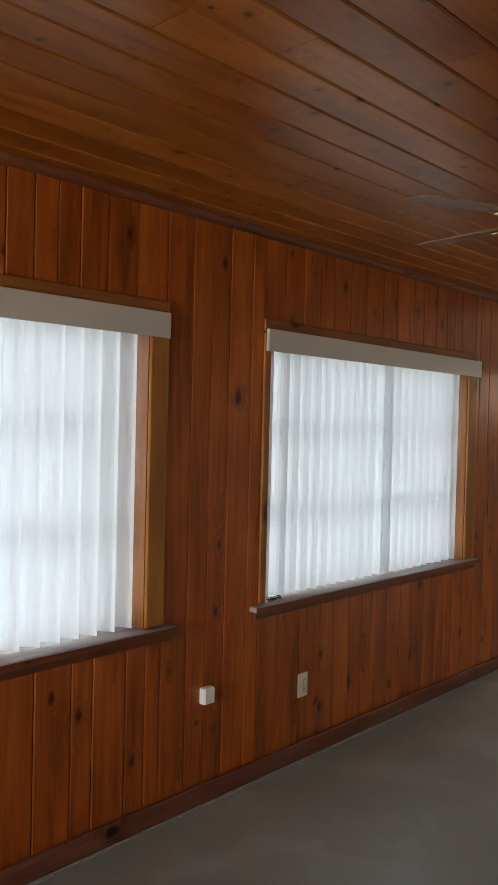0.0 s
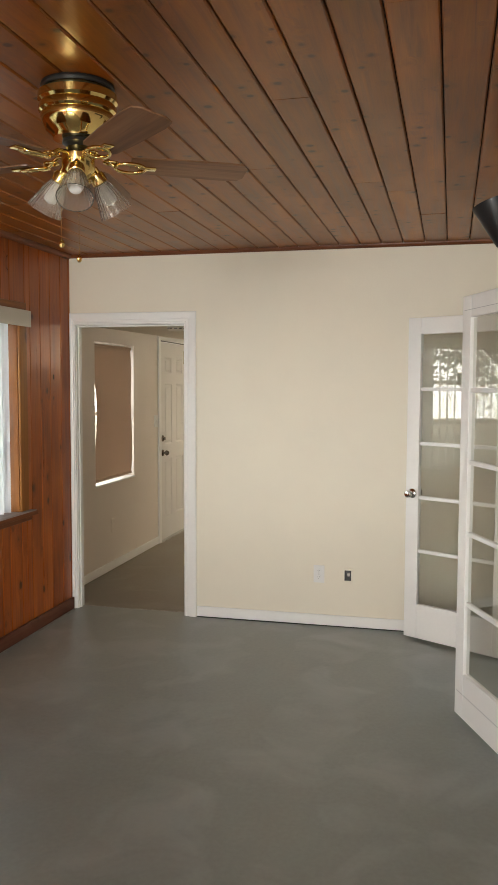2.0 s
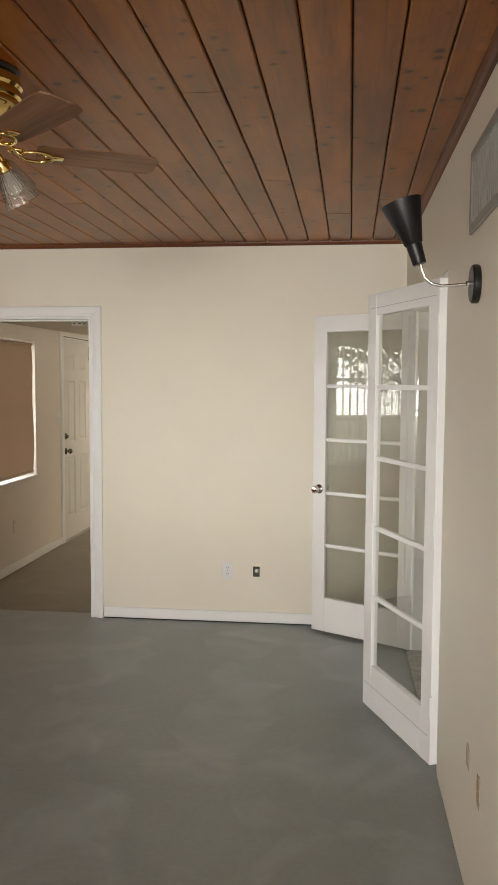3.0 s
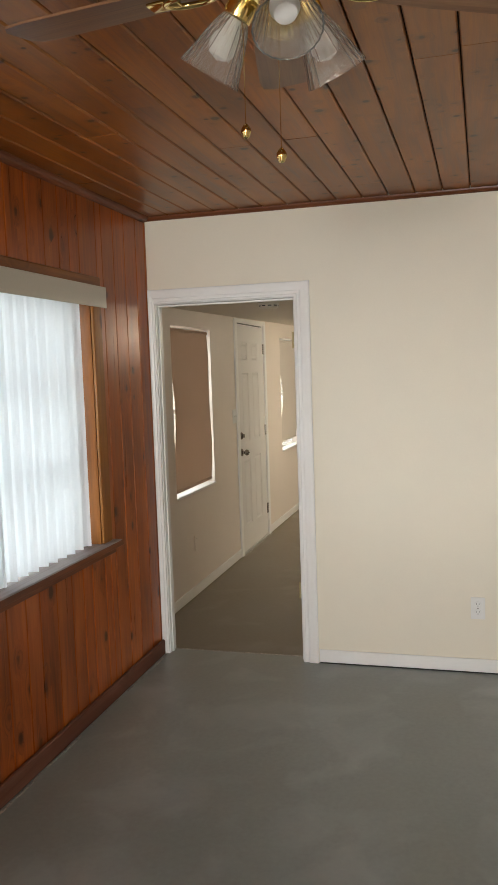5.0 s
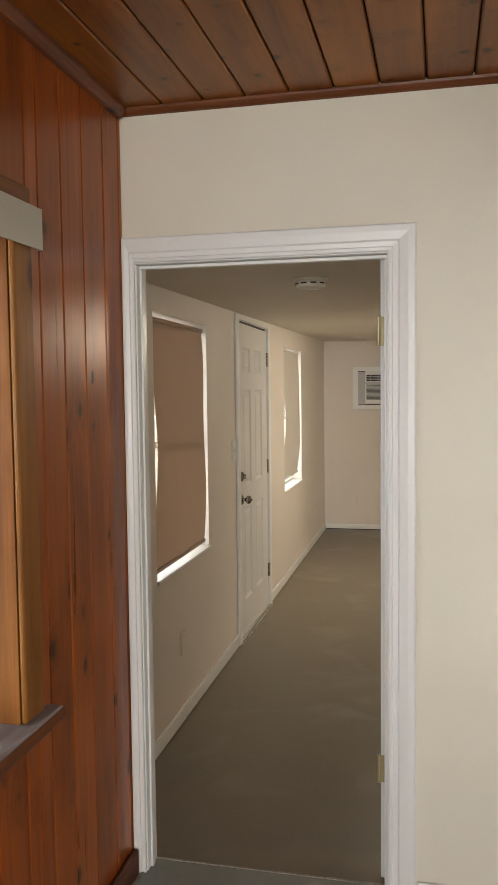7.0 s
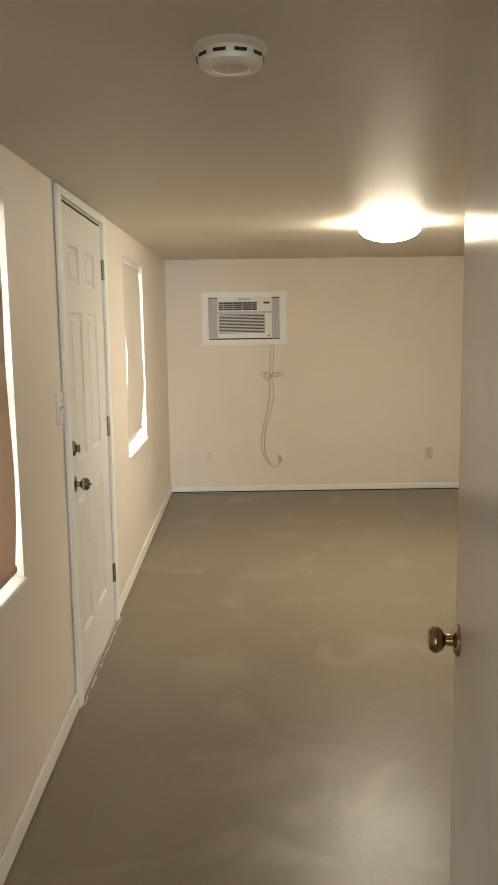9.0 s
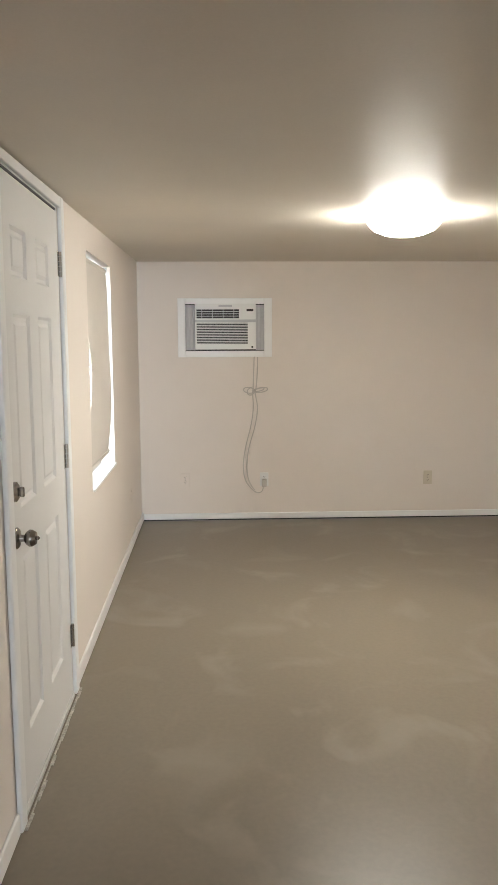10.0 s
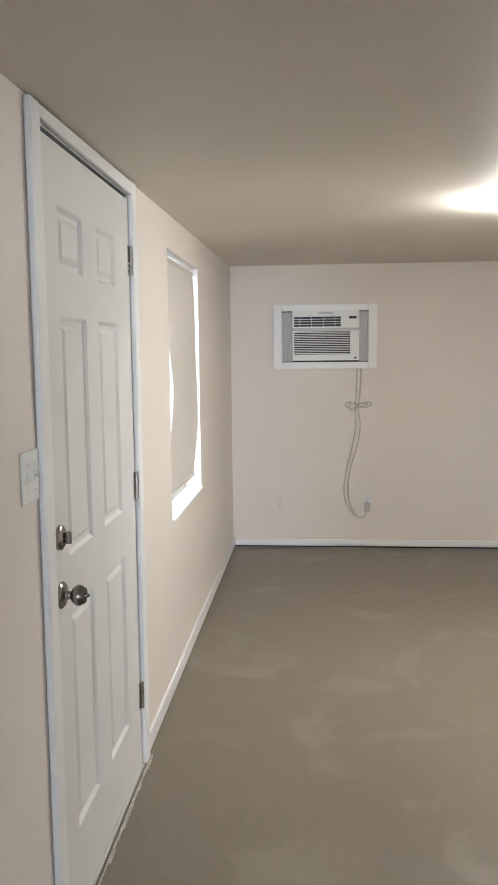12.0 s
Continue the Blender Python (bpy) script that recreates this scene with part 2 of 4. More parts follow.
CORD = paint("pale grey cord", (0.54, 0.50, 0.45), 0.5, blotch=0.03, grain=0.0, bump=0.0)
SLAT = cloth("white vinyl slat", (0.865, 0.90, 0.925), 0.53, 0.5)
SHADE = cloth("tan roller shade", (0.52, 0.40, 0.31), 0.27, 0.8)
SHADE_B = paint("pale roller shade", (0.70, 0.65, 0.59), 0.8, blotch=0.03, grain=0.05, bump=0.05, fine=300.0)
GROOVE = paint("dark groove", (0.012, 0.005, 0.003), 0.9, blotch=0.2, grain=0.1, bump=0.1)
GLASS = glass("window glass")
OLD_GLASS = glass("slightly grey door glass", 0.0, (0.90, 0.91, 0.88))
LAMP_GLASS = glass("clear ribbed glass", 0.14, (0.97, 0.96, 0.92), 0.93)
LAMP_GLOW = glow("lit lamp diffuser", (1.0, 0.89, 0.70), 67.0)
TERRAZZO = paint("speckled terrazzo", (0.52, 0.46, 0.38), 0.35, blotch=0.10, grain=0.25, size=3.0, bump=0.03, fine=70.0)
SPACKLE = paint("filler patch", (0.52, 0.43, 0.30), 0.8, blotch=0.15, grain=0.1, size=30.0, bump=0.2)
CAULK = paint("dirty white caulk", (0.62, 0.59, 0.53), 0.7, blotch=0.2, grain=0.2, size=14.0, bump=0.3)
GROUT = paint("chipped bare edge", (0.45, 0.42, 0.37), 0.8, blotch=0.2, grain=0.2, size=14.0, bump=0.3)
BARK = paint("bark", (0.14, 0.10, 0.075), 0.9, blotch=0.25, grain=0.3, size=6.0, bump=0.5, fine=30.0)
LEAF = paint("leaves", (0.09, 0.12, 0.035), 0.6, blotch=0.3, grain=0.1, size=3.0, bump=0.0)
GROUND = paint("dry sandy grass", (0.36, 0.33, 0.24), 0.95, blotch=0.25, grain=0.3, size=0.8, bump=0.3, fine=20.0)
STUCCO = paint("outer stucco", (0.55, 0.52, 0.46), 0.85, blotch=0.05, grain=0.05, bump=0.3)

# ---- building blocks ----
ROOTS = {}


def thing(name, label, category, at=(0, 0, 0), group="", kind="", m=None):
    """An Empty at the base of a thing. Its parts are given in world places, or in its own if m is set."""
    ob = new(name)
    ob.empty_display_size = 0.05
    ob.matrix_basis = m if m is not None else Matrix.Translation(at)
    ROOTS[ob] = Matrix.Identity(4) if m is not None else Matrix.Translation(at).inverted()
    return tagged(ob, label, category, group, kind)


def part(name, bm, material, parent=None, label="", smooth=False):
    me = bpy.data.meshes.new(name)
    root = parent
    while root is not None and root.parent is not None:
        root = root.parent
    if root in ROOTS:
        bm.transform(ROOTS[root])
    bmesh.ops.recalc_face_normals(bm, faces=bm.faces)
    bm.to_mesh(me)
    bm.free()
    if smooth:
        me.polygons.foreach_set("use_smooth", [True] * len(me.polygons))
        me.set_sharp_from_angle(angle=radians(38))
    me.materials.append(material)
    ob = new(name, me)
    ob.parent = parent
    return tagged(ob, label)


def structure(name, bm, material, label, category, kind="structure"):
    return tagged(part(name, bm, material), label, category, kind=kind)


def box(x0, x1, y0, y1, z0, z1, bev=0.0, bm=None, m=None, seg=2):
    own = bmesh.new()
    bmesh.ops.create_cube(own, size=1.0)
    bmesh.ops.transform(own, matrix=Matrix.Translation(((x0 + x1) / 2, (y0 + y1) / 2, (z0 + z1) / 2)) @ Matrix.Diagonal((abs(x1 - x0), abs(y1 - y0), abs(z1 - z0), 1)), verts=own.verts)
    if bev:
        bmesh.ops.bevel(own, geom=own.edges[:], offset=bev, segments=seg, profile=0.5, affect='EDGES')
    return merge(own, bm, m)


def merge(own, bm=None, m=None):
    if m is not None:
        own.transform(m)
    if bm is None:
        return own
    me = bpy.data.meshes.new("tmp")
    own.to_mesh(me)
    own.free()
    bm.from_mesh(me)
    bpy.data.meshes.remove(me)
    return bm


def lathe(profile, bm=None, m=None, seg=32):
    """Turns (radius, height) pairs about z."""
    own = bmesh.new()
    rings = []
    for r, z in profile:
        if r < 1e-6:
            rings.append([own.verts.new((0, 0, z))])
        else:
            rings.append([own.verts.new((r * math.cos(2 * math.pi * k / seg), r * math.sin(2 * math.pi * k / seg), z)) for k in range(seg)])
    for a, b in zip(rings, rings[1:]):
        for k in range(seg):
            k2 = (k + 1) % seg
            if len(a) == 1 and len(b) == 1:
                continue
            if len(a) == 1:
                own.faces.new((a[0], b[k], b[k2]))
            elif len(b) == 1:
                own.faces.new((a[k], a[k2], b[0]))
            else:
                own.faces.new((a[k], a[k2], b[k2], b[k]))
    return merge(own, bm, m)


def rod(p, q, r0, r1=None, bm=None, seg=12):
    p, q = Vector(p), Vector(q)
    r1 = r0 if r1 is None else r1
    m = Matrix.Translation(p) @ (q - p).to_track_quat('Z', 'Y').to_matrix().to_4x4()
    h = (q - p).length
    return lathe([(0, 0), (r0, 0), (r1, h), (0, h)], bm, m, seg)


def tube(points, r, bm=None, seg=8, closed=False):
    """A round bar along points."""
    own = bmesh.new()
    pts = [Vector(p) for p in points]
    n = len(pts)
    rings = []
    up = Vector((0.31, 0.17, 0.93)).normalized()
    for i, p in enumerate(pts):
        a = pts[(i - 1) % n] if closed or i else p
        b = pts[(i + 1) % n] if closed or i < n - 1 else p
        d = (b - a).normalized()
        s = d.cross(up)
        s = s.normalized() if s.length > 1e-4 else d.orthogonal().normalized()
        u = s.cross(d)
        rings.append([own.verts.new(p + r * (math.cos(2 * math.pi * k / seg) * s + math.sin(2 * math.pi * k / seg) * u)) for k in range(seg)])
    pairs = list(zip(rings, rings[1:])) + ([(rings[-1], rings[0])] if closed else [])
    for a, b in pairs:
        for k in range(seg):
            own.faces.new((a[k], a[(k + 1) % seg], b[(k + 1) % seg], b[k]))
    if not closed:
        own.faces.new(rings[0])
        own.faces.new(rings[-1][::-1])
    return merge(own, bm)


def wall_mesh(axis, a, b, u0, u1, z0, z1, holes=()):
    """A wall between a and b across axis ('x' or 'y'), from u0 to u1 along it, with holes (u0, u1, z0, z1)."""
    us = sorted({u0, u1, *[h[0] for h in holes], *[h[1] for h in holes]})
    zs = sorted({z0, z1, *[h[2] for h in holes], *[h[3] for h in holes]})
    solid = lambda i, j: 0 <= i < len(us) - 1 and 0 <= j < len(zs) - 1 and not any(h[0] <= us[i] and us[i + 1] <= h[1] and h[2] <= zs[j] and zs[j + 1] <= h[3] for h in holes)
    bm = bmesh.new()
    put = {}

    def v(d, u, z):
        key = (d, u, z)
        if key not in put:
            put[key] = bm.verts.new((d, u, z) if axis == 'x' else (u, d, z))
        return put[key]

    for i in range(len(us) - 1):
        for j in range(len(zs) - 1):
            if not solid(i, j):
                continue
            p, q, r, s = us[i], us[i + 1], zs[j], zs[j + 1]
            for d in (a, b):
                bm.faces.new((v(d, p, r), v(d, q, r), v(d, q, s), v(d, p, s)))
            for ok, (c1, c2) in ((solid(i - 1, j), ((p, r), (p, s))), (solid(i + 1, j), ((q, r), (q, s))), (solid(i, j - 1), ((p, r), (q, r))), (solid(i, j + 1), ((p, s), (q, s)))):
                if not ok:
                    bm.faces.new((v(a, *c1), v(a, *c2), v(b, *c2), v(b, *c1)))
    return bm


def board_mesh(w, l, t=0.016, c=0.005):
    """A board l long (x), w wide (y), t thick, its face at z = 0 turned down, with eased edges."""
    bm = bmesh.new()
    prof = [(-w / 2, t), (-w / 2, c), (-w / 2 + c, 0), (w / 2 - c, 0), (w / 2, c), (w / 2, t)]
    r0 = [bm.verts.new((-l / 2, y, z)) for y, z in prof]
    r1 = [bm.verts.new((l / 2, y, z)) for y, z in prof]
    for k in range(6):
        bm.faces.new((r0[k], r0[(k + 1) % 6], r1[(k + 1) % 6], r1[k]))
    bm.faces.new(r0)
    bm.faces.new(r1[::-1])
    return bm


# ---- the large structure ----
T = 0.018                                     # panelling thickness
wall_north = structure("wall_north", wall_mesh('y', N1 + T, 2.86, W1, E1, 0, 2.7, [(w[0], w[1], w[2] - 0.03, w[3]) for w in (WIN_A, WIN_B)]), GROOVE, "panelled wall with two wide windows under blinds", "wall")
wall_east = structure("wall_east", wall_mesh('x', E1, W2, S2 - 0.12, 3.0, 0, 2.7, [(DY0 - 0.018, DY1 + 0.018, 0, DZ + 0.018)]), CREAM, "cream painted partition wall with a doorway", "wall")
wall_south = structure("wall_south", wall_mesh('y', S1 - 0.12, S1, W1, E1, 0, 2.7, [(FR0, FR1, 0, FRZ)]), CREAM, "cream painted wall with french doors and a grille", "wall")
# Unseen wall, set far west so its lamp grazes the ceiling; opening assumed.
wall_west = structure("wall_west", wall_mesh('x', W1 - 0.14, W1, S1 - 0.12, 2.86, 0, 2.7, [(-0.1, 1.9, 0.75, 2.05)]), CREAM, "plain cream end wall, unseen, with an added opening for the fill lamp", "wall")
wall_north_2 = structure("wall_north_2", wall_mesh('y', N2, N2 + 0.13, W2, E2 + 0.14, 0, 2.4, [WIN_C, WIN_D, (DOOR2[0] - 0.02, DOOR2[1] + 0.02, 0, DOOR2[3] + 0.02)]), CREAM_B, "off-white wall with two windows and an outer door", "wall")
AC = (1.70, 2.36, 1.415, 1.808)
wall_east_2 = structure("wall_east_2", wall_mesh('x', E2, E2 + 0.14, S2 - 0.12, N2, 0, 2.4, [AC]), CREAM_B, "off-white end wall with an air conditioner in it", "wall")
wall_south_2 = structure("wall_south_2", wall_mesh('y', S2 - 0.12, S2, W2, E2, 0, 2.4), CREAM_B, "plain off-white wall", "wall")
bm = box(W2, E2, S2, N2, 0.0, 0.12)
for v in bm.verts:
    v.co.z += c2(v.co.x)
structure("ceiling_2", bm, CEIL_PAINT, "smooth painted plaster ceiling with a soft sheen", "ceiling")
structure("floor", box(W1, 5.225, S1 - 0.12, N1 + 0.02, -0.12, 0.0), FLOOR, "grey painted concrete floor, scuffed and patchy", "floor")
structure("floor_2", box(5.228, E2, S2, N2, -0.12, -0.003), FLOOR_B, "brownish grey painted concrete floor with pale scuffs", "floor")
structure("roof", box(W1 - 0.3, E2 + 0.3, -3.5, 3.1, 2.7, 2.82), STUCCO, "flat roof slab over the rooms", "roof")
# side room
structure("floor_3", box(2.0, 6.4, -3.2, S1 - 0.122, -0.12, -0.004), TERRAZZO, "speckled terrazzo floor of the side room", "floor")
structure("wall_side_west", wall_mesh('x', 1.88, 2.0, -3.2, S1 - 0.121, 0, 2.7), CREAM, "plain cream wall of the side room", "wall")
structure("wall_side_east", wall_mesh('x', 6.4, 6.52, -3.2, S1 - 0.121, 0, 2.7), CREAM, "plain cream wall of the side room", "wall")
# The south opening is assumed, added to let light in.
structure("wall_side_south", wall_mesh('y', -3.32, -3.2, 1.88, 6.52, 0, 2.7, [(2.6, 5.2, 0.6, 2.1)]), CREAM, "plain cream wall of the side room with an added opening for a fill lamp", "wall")
structure("ceiling_3", box(2.0, 6.4, -3.2, S1 - 0.121, 2.45, 2.5), CEIL_PAINT, "plain painted ceiling of the side room", "ceiling")

# board ceiling of room 1: one mesh of single boards with random butt joints
rng = random.Random(4)
bmc = bmesh.new()
SEAM, PITCH, SKEW = -0.0145, 0.1333, -0.0133
k = -4
while SEAM + PITCH * k < N1 + 0.05:
    y0, y1 = SEAM + PITCH * k, SEAM + PITCH * (k + 1)
    k += 1
    if y1 - y0 < 0.02:
        continue
    x = W1 - 0.4 - rng.uniform(0, 2.0)
    while x < E1 + 0.04:
        l = rng.choice((1.8, 2.4, 3.0, 3.6))
        a, b = max(W1 - 0.05, x), min(E1 + 0.04, x + l)
        x += l
        if b - a > 0.05:
            merge(board_mesh(y1 - y0 - 0.0045, b - a - 0.002, 0.015, 0.0045), bmc, Matrix.Translation((E1, 0, 0)) @ Matrix.Rotation(math.atan(SKEW), 4, "Z") @ Matrix.Translation(((a + b) / 2 - E1, (y0 + y1) / 2, C1 + rng.uniform(0, 0.0012))))
structure("ceiling_backing", box(W1, E1, S1, N1 + T, C1 + 0.0165, C1 + 0.05), GROOVE, "dark underlay behind the ceiling boards", "ceiling")
structure("ceiling", bmc, CEIL_WOOD, "varnished knotty pine board ceiling with dark seams", "ceiling")


def moulding(name, a, b, along, size, material, label, sign=1):
    """A quarter-round strip in the corner of wall and ceiling."""
    pts = [(0, 0), (size, 0)] + [(size * math.cos(t), -size * math.sin(t)) for t in (0.35, 0.75, 1.15)] + [(0, -size)]
    bm = bmesh.new()
    rings = []
    for p in (a, b):
        rings.append([bm.verts.new((p[0], p[1] + sign * u, p[2] + w) if along == 'x' else (p[0] + sign * u, p[1], p[2] + w)) for u, w in pts])
    n = len(pts)
    for q in range(n):
        bm.faces.new((rings[0][q], rings[0][(q + 1) % n], rings[1][(q + 1) % n], rings[1][q]))
    bm.faces.new(rings[0])
    bm.faces.new(rings[1])
    return structure(name, bm, material, label, "trim")


moulding("trim_ceiling_north", (W1, N1, C1), (E1 - 0.03, N1, C1), 'x', 0.032, TRIM_X, "narrow red-brown moulding under the board ceiling", -1)
moulding("trim_ceiling_east", (E1, S1, C1), (E1, N1, C1), 'y', 0.022, TRIM_Y, "narrow red-brown moulding above the cream wall", -1)
moulding("trim_ceiling_south", (W1, S1, C1), (E1 - 0.03, S1, C1), 'x', 0.03, TRIM_X, "narrow red-brown moulding above the cream wall", 1)


def baseboard(name, x0, x1, y0, y1, z1, material, label, bev=0.006, z0=0.002):
    return structure(name, box(x0, x1, y0, y1, z0, z1, bev), material, label, "baseboard")


baseboard("baseboard_north", W1, E1 - 0.022, N1 - 0.022, N1 - 0.001, 0.088, BASE_WOOD, "worn dark brown wooden baseboard along the panelling", 0.008)
bm = bmesh.new()
dr = random.Random(8)
x = W1
while x < E1 - 0.05:
    l = dr.uniform(0.02, 0.16)
    if dr.random() < 0.9:
        w = dr.uniform(0.003, 0.018)
        box(x, min(x + l, E1 - 0.03), N1 - 0.0225 - w, N1 - 0.0225, 0.0005, dr.uniform(0.002, 0.005), 0.0006, bm, seg=1)
    x += l
structure("trim_dirt_line", bm, GROUT, "pale chipped paint and dirt along the baseboard", "trim")
baseboard("baseboard_east", E1 - 0.014, E1 - 0.001, S1 + 0.016, DY0 - 0.092, 0.078, WHITE, "white painted baseboard below the cream wall", z0=0.007)
baseboard("baseboard_west_2", W2 + 0.001, W2 + 0.013, S2, DY0 - 0.12, 0.078, WHITE, "white painted baseboard")
baseboard("baseboard_north_2a", W2, DOOR2[0] - 0.078, N2 - 0.014, N2 - 0.001, 0.075, WHITE, "white painted baseboard under the window")
baseboard("baseboard_north_2b", DOOR2[1] + 0.078, E2 - 0.002, N2 - 0.014, N2 - 0.001, 0.075, WHITE, "white painted baseboard under the window")
baseboard("baseboard_east_2", E2 - 0.014, E2 - 0.001, S2, N2 - 0.015, 0.062, WHITE, "white painted baseboard with a dark gap below", z0=0.011)
# Black strips that paint the shade under two of the baseboards.
structure("gap_shade", box(E2 - 0.010, E2 - 0.0005, S2, N2 - 0.015, 0.0, 0.0105), DARK, "dark strip for the shade in the gap under the baseboard", "trim")
structure("gap_shade_2", box(E1 - 0.010, E1 - 0.0005, S1 + 0.02, DY0 - 0.095, 0.0, 0.0065), DARK, "dark strip for the shade in the gap under the baseboard", "trim")
baseboard("baseboard_south_2", W2, E2, S2 + 0.001, S2 + 0.014, 0.075, WHITE, "white painted baseboard")


# ---- doorway between the rooms ----
frame_1 = thing("door_frame", "white painted door frame with stepped casing", "door frame", (5.14, (DY0 + DY1) / 2, 0), kind="structure")


CASING = ((0.0, 0.0), (0.0, 0.009), (0.03, 0.012), (0.14, 0.0125), (0.19, 0.0085), (0.36, 0.0095), (0.42, 0.015), (0.72, 0.0185), (0.94, 0.019), (1.0, 0.015), (1.0, 0.0))


def casing_run(name, inner, outer_line, x, d, parent):
    """A moulded casing length on a wall face at x, between two mitred ends.
    inner and outer_line: the (y, z) ends of its inner and outer edge."""
    bm = bmesh.new()
    rings = []
    for (yi, zi), (yo, zo) in zip(inner, outer_line):
        rings.append([bm.verts.new((x + d * h, yi + (yo - yi) * u, zi + (zo - zi) * u)) for u, h in CASING])
    n = len(CASING)
    for q in range(n):
        bm.faces.new((rings[0][q], rings[0][(q + 1) % n], rings[1][(q + 1) % n], rings[1][q]))
    bm.faces.new(rings[0])
    bm.faces.new(rings[1][::-1])
    return part(name, bm, WHITE, parent)


CT = DZ + 0.083
CX = E1 - 0.0005
casing_run("casing_side", ((DY1 + 0.004, 0.001), (DY1 + 0.004, DZ + 0.004)), ((N1 - 0.001, 0.001), (N1 - 0.001, CT)), CX, -1, frame_1)
casing_run("casing_side", ((DY0 - 0.004, 0.001), (DY0 - 0.004, DZ + 0.004)), ((DY0 - 0.088, 0.001), (DY0 - 0.088, CT)), CX, -1, frame_1)
casing_run("casing_head", ((DY0 - 0.0045, DZ + 0.0045), (DY1 + 0.0035, DZ + 0.0045)), ((DY0 - 0.0875, CT), (N1 - 0.0015, CT)), CX, -1, frame_1)
part("casing_side", box(W2 + 0.0005, W2 + 0.010, DY1 + 0.019, DY1 + 0.088, 0.001, DZ + 0.016, 0.002), WHITE, frame_1)
part("casing_side", box(W2 + 0.0005, W2 + 0.010, DY0 - 0.088, DY0 - 0.019, 0.001, DZ + 0.016, 0.002), WHITE, frame_1)
part("casing_head", box(W2 + 0.0005, W2 + 0.008, DY0 - 0.088, DY1 + 0.088, DZ + 0.018, 2.04, 0.002), WHITE, frame_1)
part("jamb", box(E1 - 0.001, W2 + 0.001, DY1, DY1 + 0.017, 0.001, DZ, 0.002), WHITE, frame_1)
part("jamb", box(E1 - 0.001, W2 + 0.001, DY0 - 0.017, DY0, 0.001, DZ, 0.002), WHITE, frame_1)
part("head_jamb", box(E1 - 0.001, W2 + 0.001, DY0 - 0.017, DY1 + 0.017, DZ + 0.001, DZ + 0.017, 0.002), WHITE, frame_1)
part("stop", box(E1 + 0.025, E1 + 0.05, DY1 - 0.008, DY1 - 0.0005, 0.001, DZ - 0.012, 0.002), WHITE, frame_1)
part("stop", box(E1 + 0.025, E1 + 0.05, DY0 + 0.0005, DY0 + 0.008, 0.001, DZ - 0.012, 0.002), WHITE, frame_1)
part("stop", box(E1 + 0.025, E1 + 0.05, DY0, DY1, DZ - 0.011, DZ - 0.0005, 0.002), WHITE, frame_1)
structure("threshold", box(5.222, 5.232, DY0, DY1, -0.004, 0.0025, 0.001), GROUT, "thin chipped threshold line between the floors", "threshold")


def knob_mesh(bm, m, r=0.027, reach=0.058, rose=0.032):
    return lathe([(0, 0), (rose, 0), (rose, 0.004), (rose * 0.82, 0.010), (0.012, 0.013), (0.0105, 0.026), (r * 0.75, 0.032), (r, 0.042), (r * 0.98, 0.050), (r * 0.72, reach), (r * 0.3, reach + 0.002), (0, reach + 0.002)], bm, m, 28)


# open flush door of the doorway, swung into room 2
HX, HY, LW = W2 + 0.014, DY0 + 0.024, 0.755
leaf = thing("door_2", "white flush door standing wide open into the room", "door", kind="structure", m=pose(HX, HY, 0.012, 0, 0, -8.5))
part("leaf", box(0, LW, -0.035, 0.0, 0, 1.985, 0.002), LEAF_WHITE, leaf)
for z in (0.32, 1.72):
    bm = box(-0.0025, 0.0, -0.033, -0.002, z, z + 0.09, 0.001)
    rod((-0.006, 0.004, z), (-0.006, 0.004, z + 0.09), 0.006, bm=bm)
    for q in (0.018, 0.045, 0.072):
        lathe([(0, 0), (0.0035, 0), (0.003, 0.001), (0, 0.001)], bm, Matrix.Translation((-0.0026, -0.018 + 0.007 * (q > 0.04) , z + q)) @ Matrix.Rotation(radians(-90), 4, 'Y'), 10)
    part("hinge", bm, OLD_BRASS, leaf, "brass butt hinge")
for d in (1, -1):
    bm = bmesh.new()
    knob_mesh(bm, Matrix.Translation((LW - 0.065, 0.0 if d > 0 else -0.035, 0.90)) @ Matrix.Rotation(radians(-90 * d), 4, 'X'))
    part("knob", bm, KNOB_BRASS, leaf, "round brass knob", True)
part("latch", box(LW, LW + 0.002, -0.028, -0.008, 0.875, 0.925, 0.0005), BRASS, leaf, "brass latch plate")

# ---- outer door of room 2, six raised panels ----
x0, x1, _, z1 = DOOR2
YF = N2 - 0.002
outer = thing("door_1", "white six-panel metal door, shut, with scuffed foot", "door", ((x0 + x1) / 2, N2, 0), kind="structure")
PAN = [(0.145, 0.355, 1.715, 1.872), (0.50, 0.712, 1.715, 1.872), (0.145, 0.37, 0.985, 1.60), (0.50, 0.725, 0.985, 1.60), (0.145, 0.36, 0.235, 0.835), (0.50, 0.735, 0.235, 0.835)]
bm = wall_mesh('y', YF, YF + 0.04, x0 + 0.003, x1 - 0.003, 0.016, z1 - 0.012, [(x0 + a, x0 + b, c, d) for a, b, c, d in PAN])
door_leaf = part("leaf", bm, DOOR_WHITE, outer)
for a, b, c, d in PAN:
    a, b = a + x0, b + x0
    own = bmesh.new()
    steps = [(0.0, 0.0), (0.010, 0.010), (0.022, 0.011), (0.036, 0.003), (0.040, 0.003)]
    rings = []
    for s, dep in steps:
        rings.append([own.verts.new(p) for p in ((a + s, YF + dep, c + s), (b - s, YF + dep, c + s), (b - s, YF + dep, d - s), (a + s, YF + dep, d - s))])
    for p, q in zip(rings, rings[1:]):
        for k in range(4):
            own.faces.new((p[k], p[(k + 1) % 4], q[(k + 1) % 4], q[k]))
    own.faces.new(rings[-1])
    part("panel", own, DOOR_WHITE, outer)
